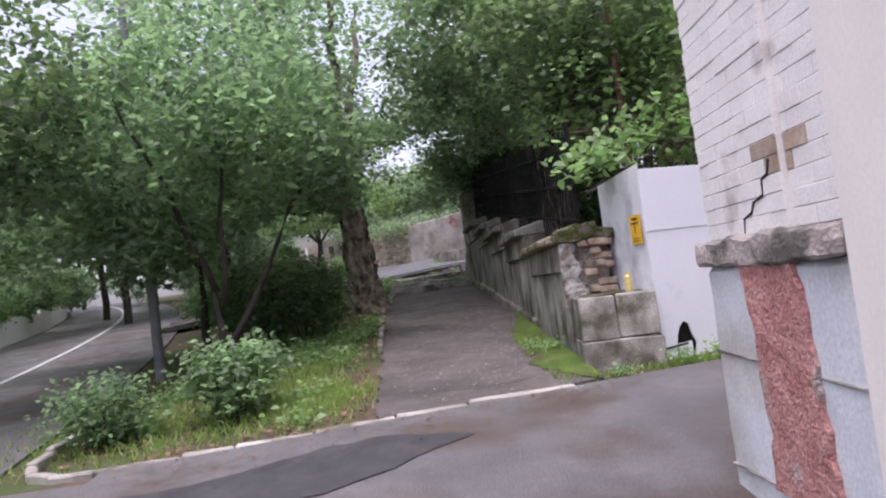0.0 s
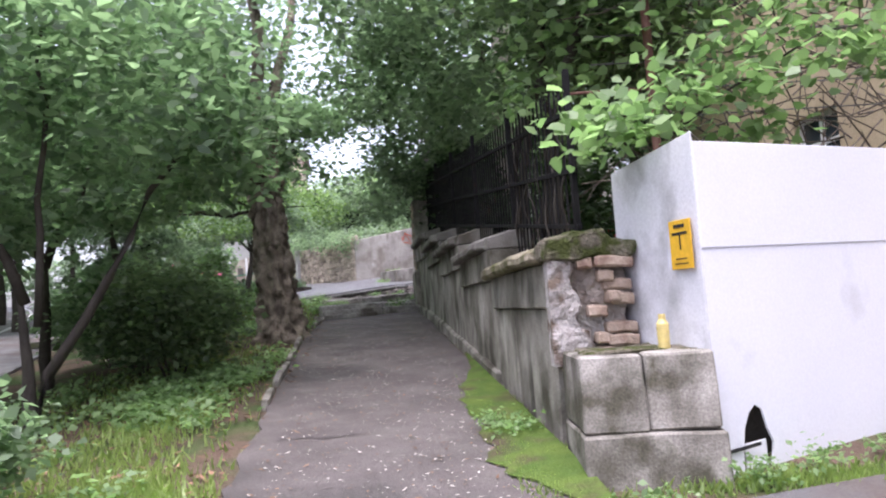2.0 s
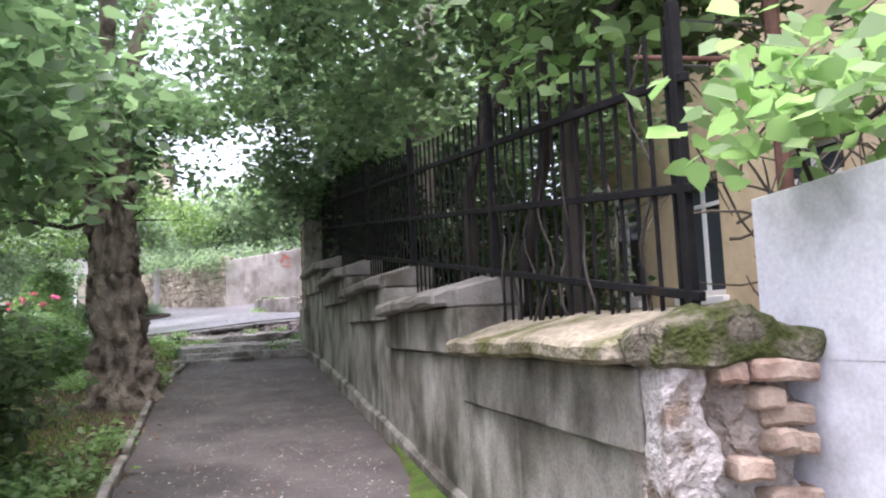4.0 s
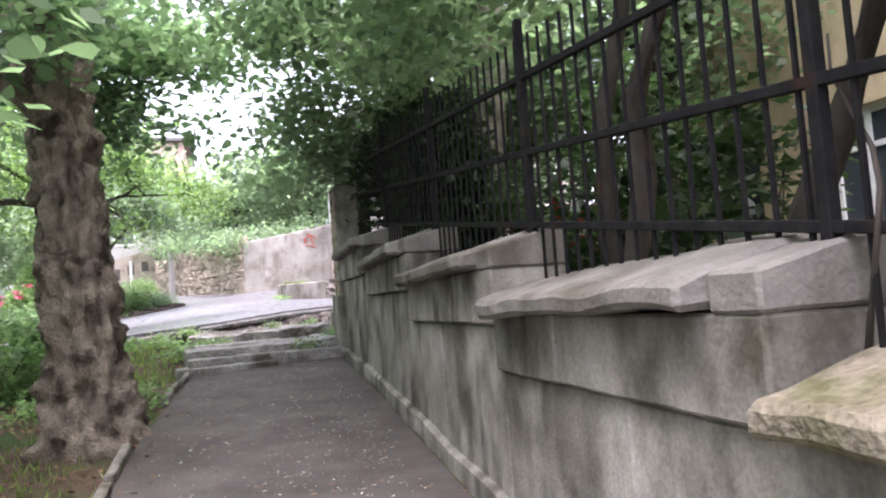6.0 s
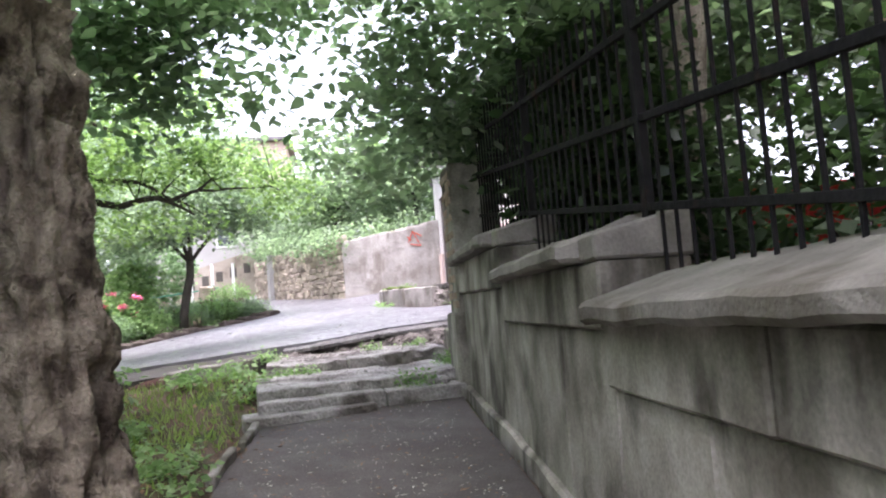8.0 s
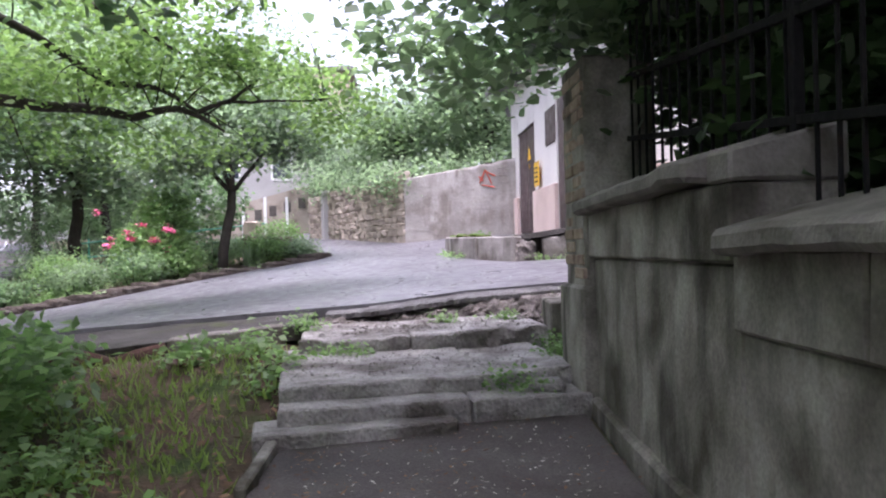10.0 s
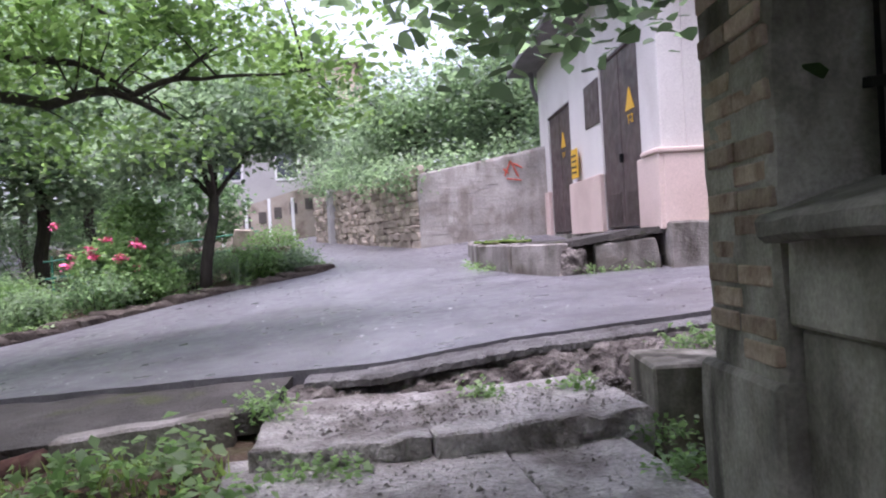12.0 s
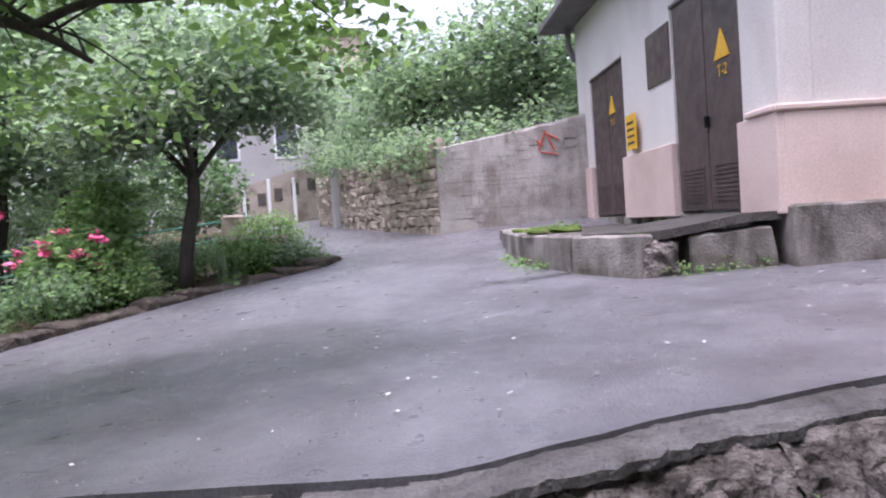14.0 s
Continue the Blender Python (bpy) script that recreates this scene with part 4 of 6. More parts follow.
for (y0, y1), zt in ((D2, 5.22), (D1, 5.08)):
    ym = (y0 + y1) / 2
    for a, b in ((y0, ym - 0.004), (ym + 0.004, y1)):
        d = part("door_leaf", boxed(0.03, 0.075, a + 0.01, b - 0.01, 2.86, zt - 0.01, 0.006), M_DOOR, sub, "brown steel door leaf")
        for k in range(9):
            zz = 2.95 + 0.045 * k
            part("louvre", boxed(0.02, 0.034, a + 0.12, b - 0.12, zz, zz + 0.022), M_DOOR, d)
    part("door_frame", boxed(0.0, 0.09, y0 - 0.03, y0 + 0.012, 2.85, zt, 0.004), M_DOOR, sub)
    part("lintel_frame", boxed(0.0, 0.09, y0 - 0.03, y1 + 0.03, zt - 0.02, zt + 0.03, 0.004), M_DOOR, sub)
part("vent_window", boxed(-0.02, 0.1, 2.44, 3.25, 4.42, 5.08, 0.01), M_DOOR, sub, "dark louvred vent")
def triangle(y, z, s):
    bm = bmesh.new()
    f = bm.faces.new([bm.verts.new(p) for p in ((0, y - s * 0.6, z), (0, y, z + s), (0, y + s * 0.6, z))])
    r = bmesh.ops.extrude_face_region(bm, geom=[f])
    bmesh.ops.translate(bm, verts=[v for v in r["geom"] if isinstance(v, bmesh.types.BMVert)], vec=(0.012, 0, 0))
    bmesh.ops.recalc_face_normals(bm, faces=bm.faces[:])
    bmesh.ops.translate(bm, verts=bm.verts[:], vec=(0.015, 0, 0))
    part("warning_triangle", bm, M_YELLOW, sub, "yellow warning triangle")
triangle(1.12, 4.36, 0.29)
triangle(5.0, 4.38, 0.27)

def lettering(text, size, m, name, mtl, label):
    cu = bpy.data.curves.new(name, "FONT")
    cu.body, cu.size, cu.extrude, cu.align_x = text, size, 0.003, "CENTER"
    tmp = new(name, cu)
    bpy.context.view_layer.update()
    me = bpy.data.meshes.new_from_object(tmp.evaluated_get(bpy.context.evaluated_depsgraph_get()))
    bpy.data.objects.remove(tmp)
    me.materials.append(mtl)
    ob = new(name, me)
    ob.matrix_basis = m
    ob.parent = sub
    return tagged(ob, label)
lettering("T-2", 0.16, pose(0.022, 1.12, 4.19, 90, 0, -90), "lettering", M_YELLOW, "yellow stencilled number")
lettering("T-1", 0.14, pose(0.022, 5.0, 4.2, 90, 0, -90), "lettering", M_YELLOW, "yellow stencilled number")
part("notice", boxed(-0.085, -0.065, 3.62, 4.02, 3.72, 4.2, 0.004), M_YELLOW, sub, "yellow enamel notice")
for k in range(4):
    part("notice_print", boxed(-0.09, -0.084, 3.68, 3.96, 3.80 + 0.09 * k, 3.83 + 0.09 * k), M_BLACK, sub)
part("door_handle", boxed(-0.02, 0.03, 1.50, 1.54, 3.72, 3.84, 0.006), M_IRON, sub)
bm = bmesh.new()
tube(bm, [(-0.1, 7.05, 6.2), (-0.1, 7.05, 5.9), (0.0, 7.05, 5.6)], 0.05, 0.05, 8)
part("downpipe", bm, M_ROOF, sub)

plat = thing("platform", "low grey stone platform with cracked slabs before the hut", "platform", kind="structure")
pc = [(0.80, 24.16), (0.30, 24.89), (-0.09, 25.85), (-0.17, 26.75), (-0.2, 27.7), (-0.2, 28.9)]
for i, ((xa, ya), (xb, yb)) in enumerate(zip(pc, pc[1:])):
    L = math.hypot(xb - xa, yb - ya)
    gz = upper_z(xb, yb)
    bm = rough_box(0.014, L - 0.014, -0.36, 0.0, gz - 0.35, 2.70 + 0.015 * i, 0.012, 0.09, i, 0.02, 4)
    ob = part("block", bm, M_BLOCK, plat)
    ob.matrix_basis = pose(xa, ya, 0, 0, 0, math.degrees(math.atan2(yb - ya, xb - xa)))
part("broken_stone", rough_box(0.84, 1.14, 24.17, 24.5, 2.1, 2.62, 0.06, 0.05, 31, 0.03, 6), M_RISER, plat, "crumbled broken stone end")
part("packed_earth", rough_box(1.0, 1.5, 24.42, 24.8, 2.1, 2.66, 0.03, 0.1, 33, 0.02, 4), M_EARTH, plat, "dark earth in the gap between blocks")
bm = rough_box(1.24, 2.0, 24.22, 24.6, 2.1, 2.66, 0.016, 0.09, 34, 0.02, 4)
for v in bm.verts:
    v.co.z += 0.06 * (v.co.x - 1.24) if v.co.z > 2.4 else 0
    v.co.x -= 0.18 * max(v.co.z - 2.35, 0) if v.co.x > 1.8 else 0
part("block", bm, M_BLOCK, plat)
for i, (xa, xb) in enumerate(((2.05, 3.3), (3.32, 4.6), (4.62, 6.4))):
    part("block", rough_box(xa, xb, 24.03, 24.5, 2.1, 2.87, 0.02, 0.1, i + 7, 0.02, 3), M_BLOCK, plat)
bm = bmesh.new()
rows = []
for y in lin(24.22, 31.0, 34):
    xl = piecewise(y, ((24.22, 0.98), (24.9, 0.46), (25.85, 0.06), (27.7, -0.06), (31.0, -0.06)))
    xr = 2.02 - 0.0887 * (y - 24.2)
    row = []
    for t in lin(0, 1, 12):
        x = xl + (xr - xl) * t
        q = Vector((x * 3, y * 3, 1))
        z = 2.715 + 0.11 * smooth((x - 0.8) / 1.1) * smooth((27.6 - y) / 2.0) + 0.012 * noise.noise(q)
        row.append(bm.verts.new((x, y + (0.06 * noise.noise(q * 2) if y < 24.3 else 0), z)))
    rows.append(row)
for i in range(len(rows) - 1):
    for k in range(12):
        bm.faces.new((rows[i][k], rows[i][k + 1], rows[i + 1][k + 1], rows[i + 1][k]))
r = bmesh.ops.extrude_face_region(bm, geom=bm.faces[:])
bmesh.ops.translate(bm, verts=[v for v in r["geom"] if isinstance(v, bmesh.types.BMVert)], vec=(0, 0, -0.075))
bmesh.ops.recalc_face_normals(bm, faces=bm.faces[:])
part("deck", bm, M_LEDGE, plat, "mossy cracked concrete deck")
for k, (mx, my, ma, mb) in enumerate(((0.30, 26.4, 0.30, 0.5), (0.22, 27.3, 0.32, 0.55), (0.45, 28.2, 0.4, 0.5), (0.12, 25.95, 0.12, 0.3))):
    part("moss", rough_box(mx - ma, mx + ma, my - mb, my + mb, 2.70, 2.745, 0.05, 0.07, 5 + k, 0.02, 3), M_MOSS, plat, "bright green moss")

# retaining wall behind, plain then rubble
def rw_top(x):
    return 4.18 + 0.17 * (x + 1.15)
bm = rough_box(-1.15, 1.5, 30.7, 31.1, 2.0, 4.18, 0.02, 0.2, 3, 0.02)
for v in bm.verts:
    if v.co.z > 3.9:
        v.co.z += (rw_top(v.co.x) - 4.18) * (v.co.z - 3.9) / 0.28 + 0.03 * noise.noise(v.co * 2)
rw = single("wall_retaining", bm, M_CONCWALL, "grey rendered retaining wall with faint course lines", "wall", "structure")
bme = mesh_of("block", boxed(-0.199, 0.199, -0.007, 0.02, -0.0386, 0.0386, 0.003), M_CONCWALL)
for j in range(30):
    for k in range(6):
        bxx, bzz = -0.92 + 0.4 * k + (0.2 if j % 2 else 0), 2.36 + 0.079 * j
        if bzz < rw_top(bxx - 0.2) - 0.08 and noise.noise(Vector((bxx, bzz, 2)) * 1.4) > -0.12:
            share("block", bme, pose(bxx, 30.699 + rnd.uniform(-0.003, 0.003), bzz), rw)
gr = thing("graffiti", "red sprayed scrawl on the grey retaining wall", "graffiti")
for a, b in (((0.62, 4.05), (0.75, 4.35)), ((0.75, 4.35), (0.9, 4.02)), ((0.66, 4.0), (0.95, 3.95)), ((0.8, 4.3), (0.98, 4.2)), ((0.6, 4.2), (0.7, 4.1))):
    bm = bmesh.new()
    tube(bm, [(a[0], 30.672, a[1]), (b[0], 30.672, b[1])], 0.014, 0.014, 5)
    part("stroke", bm, M_REDPAINT, gr)
rub = thing("wall_rubble", "rubble stone retaining wall with uneven brown stones", "wall", at=(-1.15, 30.72, 0), rz=math.degrees(math.atan2(6.6, -2.9)), kind="structure")
RL = 9.4
part("mortar", boxed(0.0, RL, -0.5, -0.05, 2.0, 4.3), M_MORTAR, rub)
rnd = random.Random(21)
smes = [mesh_of("stone", rough_box(-0.5, 0.5, -0.5, 0.5, -0.5, 0.5, 0.22, 0.35, k * 3.7, 0.12, 1.1), M_RUBSTONE) for k in range(6)]
x = 0.0
z = 2.3
row = 0
while z < 4.3:
    hh = rnd.uniform(0.12, 0.22)
    x = 0.0
    while x < RL:
        w = rnd.uniform(0.18, 0.5)
        m = pose(x + w / 2, -0.05 + rnd.uniform(-0.02, 0.03), z + hh / 2, rnd.uniform(-5, 5), rnd.uniform(-6, 6), 0) @ Matrix.Diagonal((w * 0.95, 0.22, hh * 0.95, 1))
        share("stone", rnd.choice(smes), m, rub)
        x += w
    z += hh
part("white_post", boxed(6.85, 7.15, -0.02, 0.2, 2.4, 4.5, 0.01), M_FARWALL, rub, "white-painted pier")

# ---- trees and shrubs ----
rng = np.random.default_rng(5)


def tree(name, label, at, group=""):
    return thing(name, label, "tree", at=at, group=group)


def trunk_mesh(pts, r0, r1, flare=0.0, sides=18, lump=0.25):
    bm = bmesh.new()
    pts = [Vector(p) for p in pts]
    n = len(pts)
    rings = []
    for i, p in enumerate(pts):
        t = i / (n - 1)
        r = r0 + (r1 - r0) * t + flare * math.exp(-t * n * 0.55)
        ring = []
        for k in range(sides):
            a = 2 * math.pi * k / sides
            d = Vector((math.cos(a), math.sin(a), 0))
            q = d * 1.6 + Vector((0, 0, p.z * 1.2))
            root = 1 + (0.5 * flare / max(r, 0.01)) * math.exp(-t * n * 0.5) * math.sin(a * 5 + 1)
            ring.append(bm.verts.new(p + d * r * root * (1 + lump * noise.noise(q * 1.5) + lump * 0.5 * noise.noise(q * 5))))
        rings.append(ring)
    for i in range(n - 1):
        for k in range(sides):
            bm.faces.new((rings[i][k], rings[i][(k + 1) % sides], rings[i + 1][(k + 1) % sides], rings[i + 1][k]))
    bm.faces.new(rings[-1])
    return bm


# the big gnarled tree at the path's edge
bx, by = -1.46, 14.45
bz = ground_z(bx, by)
big = tree("tree", "big gnarled tree with a lumpy brown trunk beside the path", (bx, by, bz))
bm = bmesh.new()
rings = []
for i in range(94):
    z = -0.2 + 0.032 * i
    cx, cy = -0.075 * z, 0.05 * z
    r = 0.255 - 0.008 * z + 0.15 * math.exp(-max(z, 0) * 3.0)
    ring = []
    for k in range(60):
        a = 2 * math.pi * k / 60
        q = Vector((math.cos(a), math.sin(a), 0))
        root = 1 + 0.16 * math.exp(-max(z, 0) * 2.4) * math.sin(a * 5 + 1.3)
        p = q * 0.9 + Vector((0, 0, z * 1.1))
        lump = 0.22 * noise.noise(p * 2.0) + 0.36 * noise.noise(p * 3.6 + Vector((5, 0, 0))) + 0.24 * noise.noise(p * 7.0) + 0.09 * noise.noise(p * 15) + 0.03 * noise.noise(p * 33)
        lump -= 1.3 * max(noise.noise(p * 3.1 + Vector((0, 8, 3))) - 0.26, 0)
        ring.append(bm.verts.new(Vector((cx, cy, z)) + q * r * root * (1 + lump)))
    rings.append(ring)
for i in range(93):
    for k in range(60):
        bm.faces.new((rings[i][k], rings[i][(k + 1) % 60], rings[i + 1][(k + 1) % 60], rings[i + 1][k]))
bm.faces.new(rings[-1])
part("trunk", bm, M_BARK, big, smooth=True)
for i, (a, b, r) in enumerate((((-0.14, 0.18, 2.45), (0.35, 1.6, 6.6), 0.13), ((-0.26, 0.12, 2.45), (-1.6, 0.5, 6.6), 0.14), ((-0.2, 0.08, 2.45), (0.1, -1.6, 6.4), 0.12), ((-0.24, 0.06, 2.5), (-2.0, -1.6, 4.6), 0.08))):
    bm = bmesh.new()
    tube(bm, bent(a, b, 8, 0.06, i), r, r * 0.35, 8)
    part("limb", bm, M_BARK, big, smooth=True)
crown("crown", big, rng, [((-0.2, 1.4, 7.0), (2.6, 2.4, 1.3), 90), ((-2.4, 0.6, 6.8), (2.2, 2.4, 1.6), 190), ((0.2, -1.8, 6.4), (2.0, 2.0, 1.4), 110), ((0.45, 2.2, 2.95), (0.5, 0.4, 0.35), 5), ((0.5, 3.4, 3.6), (0.7, 0.5, 0.4), 5), ((-0.1, -0.6, 3.2), (0.5, 0.45, 0.4), 34), ((-0.5, 0.6, 4.6), (1.0, 1.0, 0.5), 70), ((-0.5, 2.6, 3.75), (0.6, 0.6, 0.5), 60), ((-0.45, 2.8, 3.2), (0.45, 0.4, 0.4), 34), ((-0.1, 3.0, 4.3), (0.7, 0.6, 0.35), 50), ((0.6, 3.2, 4.15), (0.6, 0.6, 0.3), 40), ((0.3, 2.2, 3.9), (0.6, 0.6, 0.25), 24)], 0.115, L_MID, wide=0.33)

# dark dense tree behind the iron fence
dk = tree("tree", "tall dark dense tree behind the iron fence", (2.2, 15.0, 1.3))
part("trunk", trunk_mesh([(0.1 + 0.006 * i, 1.8 - 0.09 * i, -0.3 + 0.4 * i) for i in range(17)], 0.23, 0.15, 0.08, 14, 0.12), M_PALEBARK, dk, smooth=True)
for i, (a, b, r) in enumerate((((0.16, 0.75, 4.5), (-2.2, 0.6, 5.6), 0.08), ((0.16, 0.9, 4.0), (-1.6, -2.6, 5.2), 0.08), ((0.18, 0.65, 5.0), (2.4, 1.0, 7.4), 0.1), ((0.18, 0.55, 5.4), (-0.8, 2.4, 6.4), 0.08))):
    bm = bmesh.new()
    tube(bm, bent(a, b, 7, 0.2, i + 9), r, r * 0.3, 7)
    part("limb", bm, M_TWIG, dk)
crown("crown", dk, rng, [((-1.6, 0.4, 4.3), (1.4, 2.3, 0.9), 170), ((-1.5, -2.2, 4.6), (1.4, 1.9, 0.9), 140), ((0.5, 0.0, 6.2), (2.3, 2.6, 1.4), 60), ((1.2, 2.6, 3.4), (0.8, 1.7, 1.0), 150), ((1.4, 4.6, 3.4), (1.2, 1.2, 1.4), 110), ((-1.3, 3.2, 3.3), (1.0, 1.0, 0.7), 110), ((0.6, -3.6, 5.0), (1.6, 1.6, 1.3), 140), ((-0.5, -0.3, 3.3), (0.9, 2.2, 0.5), 80), ((-0.9, 3.4, 2.6), (0.35, 0.5, 0.3), 30), ((-2.2, 4.1, 2.75), (0.9, 0.5, 0.28), 34), ((-0.9, 2.6, 4.5), (1.6, 1.8, 0.6), 180), ((0.4, 4.4, 4.6), (1.3, 1.4, 0.6), 70), ((-0.4, -4.0, 4.9), (1.5, 2.2, 0.6), 130)], 0.115, L_DARK, wide=0.36, per=30)

hdk = thing("hedge", "dense ivy hedge behind the iron fence, leaves darkened as shade", "hedge", at=(1.75, 17.0, 1.4))
for k in range(4):
    bm = bmesh.new()
    tube(bm, bent((0.1, -1.2 + 0.8 * k, -0.2), (0.0, -1.1 + 0.8 * k, 3.0), 6, 0, k), 0.03, 0.012, 6)
    part("stem", bm, M_TWIG, hdk)
crown("foliage", hdk, rng, [((0.05, 0.0, 2.0), (0.45, 1.6, 1.4), 420), ((0.15, 0.9, 2.6), (0.45, 0.7, 0.9), 160), ((0.5, -0.4, 1.4), (0.6, 1.6, 0.9), 160)], 0.12, L_DEEP_SHADE, wide=0.34, twig=0.2)

# thin dark stems by the fence
for i, (a, b, c) in enumerate((((1.75, 11.6, 1.2), (1.7, 11.4, 3.0), (2.3, 10.3, 5.0)), ((1.8, 11.0, 1.2), (1.85, 10.3, 2.6), (1.7, 9.2, 4.6)), ((2.0, 12.6, 1.2), (2.0, 12.4, 3.2), (2.5, 12.0, 6.0)), ((1.75, 9.4, 1.2), (1.7, 9.3, 3.0), (2.2, 8.6, 4.6)))):
    th = tree("sapling", "thin dark crooked stem growing behind the iron fence", (0, 0, 0), "saplings behind the fence")
    bm = bmesh.new()
    tube(bm, bent(a, b, 5, 0.0, i + 3)[:-1] + bent(b, c, 5, 0.1, i + 5), 0.08, 0.032, 8)
    part("stem", bm, M_TWIG, th, smooth=True)
    # crown leaves take the darker copy, so shade is in their colour
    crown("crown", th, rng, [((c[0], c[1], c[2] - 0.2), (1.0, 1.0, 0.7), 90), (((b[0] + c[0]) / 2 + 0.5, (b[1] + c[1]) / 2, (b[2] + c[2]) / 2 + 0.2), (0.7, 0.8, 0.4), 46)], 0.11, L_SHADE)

# vines with broad bright leaves over the sheet fence, on a rusty frame
vine = thing("vine", "climbing vine with broad bright green leaves over the fence", "vine")
bm = bmesh.new()
tube(bm, bent((2.1, 7.9, 2.2), (1.55, 7.5, 2.65), 6, 0.1, 2), 0.012, 0.006, 5)
tube(bm, bent((2.2, 7.9, 2.6), (3.4, 7.6, 3.2), 6, 0.1, 4), 0.012, 0.006, 5)
part("stem", bm, M_TWIG, vine)
crown("leaves", vine, rng, [((1.58, 7.45, 2.62), (0.2, 0.2, 0.13), 8), ((1.98, 7.6, 2.70), (0.3, 0.2, 0.14), 9), ((2.5, 7.7, 2.95), (0.45, 0.3, 0.22), 13), ((3.1, 7.8, 3.2), (0.5, 0.35, 0.3), 14), ((2.2, 8.2, 3.75), (0.9, 0.6, 0.35), 15), ((3.3, 8.2, 3.95), (1.0, 0.7, 0.4), 46), ((1.7, 8.9, 3.4), (0.4, 0.4, 0.5), 14), ((2.9, 7.9, 2.62), (0.2, 0.2, 0.15), 5), ((4.2, 8.0, 3.5), (0.7, 0.5, 0.6), 44)], 0.105, L_BRIGHT, per=16, twig=0.15, flat=0.8, wide=0.36)
tang = thing("dry_twigs", "tangle of bare grey-brown vine twigs behind the fence", "twigs", kind="stuff")
bm = bmesh.new()
tr_ = random.Random(31)
for k in range(260):
    p = Vector((tr_.uniform(2.3, 5.4), tr_.uniform(8.2, 9.6), tr_.uniform(2.1, 4.3)))
    q = p + Vector((tr_.uniform(-0.9, 0.9), tr_.uniform(-0.4, 0.4), tr_.uniform(-0.6, 0.6)))
    tube(bm, bent(p, q, 5, tr_.uniform(-0.2, 0.2), k), 0.009, 0.004, 4)
part("twig_mass", bm, M_DRYTWIG, tang)
frm = thing("pergola", "rusty pipe frame with thin wires behind the fence", "pergola")
for p, q, r in (((2.25, 8.3, 0.6), (2.25, 8.3, 4.6), 0.035), ((4.6, 8.5, 0.6), (4.6, 8.5, 4.4), 0.035), ((1.6, 8.35, 3.05), (2.3, 8.3, 3.05), 0.012)):
    bm = bmesh.new()
    tube(bm, [p, q], r, r, 8)
    part("pipe", bm, M_RUST, frm)
for k in range(7):
    bm = bmesh.new()
    tube(bm, [(1.9, 8.6, 2.9 + 0.22 * k), (6.5, 8.9, 3.0 + 0.22 * k)], 0.006, 0.006, 5)
    part("wire", bm, M_ROOF, frm)

# the leafy young trees on the verge
def young(at, stems, clumps, mtl, size, label):
    t = tree("tree", label, (at[0], at[1], ground_z(*at)), "young trees on the verge")
    bm = bmesh.new()
    for i, (a, b, r) in enumerate(stems):
        tube(bm, bent(a, b, 8, 0.1, i + at[0]), r, r * 0.3, 8)
    part("trunk", bm, M_TWIG, t, smooth=True)
    crown("crown", t, rng, [(c_, r_, int(n_ * 1.45)) for c_, r_, n_ in clumps], size * 1.05, mtl, wide=0.27, flat=0.8, per=13, twig=0.22)
    return t
young((-2.85, 9.7), (((0, 0, -0.1), (-0.15, 0.1, 1.3), 0.07), ((0.0, 0, 0.1), (1.5, 0.8, 3.1), 0.055), ((-0.1, 0.1, 1.1), (-0.9, -0.6, 3.6), 0.05), ((0, 0.1, 0.9), (0.3, -0.2, 3.8), 0.04)), [((-0.9, -0.6, 3.2), (1.6, 1.3, 1.0), 190), ((0.9, 0.2, 3.1), (1.1, 1.1, 0.9), 140), ((0.0, 0.3, 4.3), (2.0, 1.6, 1.0), 120), ((-2.2, -0.4, 3.2), (1.3, 1.2, 0.9), 120), ((-1.0, 0.3, 2.0), (0.9, 0.9, 0.6), 130), ((1.4, 0.9, 2.6), (0.6, 0.6, 0.6), 70)], L_MID, 0.12, "young leafy tree with several thin dark stems")
young((-4.0, 12.4), (((0, 0, -0.1), (0.0, 0.1, 1.6), 0.09), ((0, 0.1, 1.5), (-1.4, 0.2, 3.6), 0.06), ((0, 0.1, 1.5), (1.0, 0.5, 3.8), 0.06)), [((-1.2, 0, 3.4), (1.8, 1.5, 1.1), 200), ((0.9, 0.3, 3.6), (1.5, 1.4, 1.1), 180), ((0, 0.3, 5.0), (2.4, 2.0, 1.3), 120), ((-0.6, -0.9, 2.2), (1.6, 0.8, 0.6), 170), ((-2.6, 0.2, 2.6), (1.4, 1.2, 0.8), 190)], L_MID, 0.13, "leafy roadside tree with dark thin trunk")
road_tree = young((-4.9, 17.2), (((0, 0, -0.1), (0.0, 0.1, 2.4), 0.12), ((0, 0.1, 2.3), (-1.4, 0.2, 4.6), 0.07), ((0, 0.1, 2.3), (1.2, 0.3, 4.8), 0.07)), [((-1.0, 0, 4.2), (2.0, 1.9, 1.4), 200), ((1.3, 0.3, 4.4), (1.9, 1.8, 1.3), 190), ((0, 0.3, 6.2), (2.6, 2.4, 1.4), 200), ((0.2, -0.6, 2.8), (1.7, 1.0, 0.6), 190)], L_MID, 0.14, "taller roadside tree over the verge")
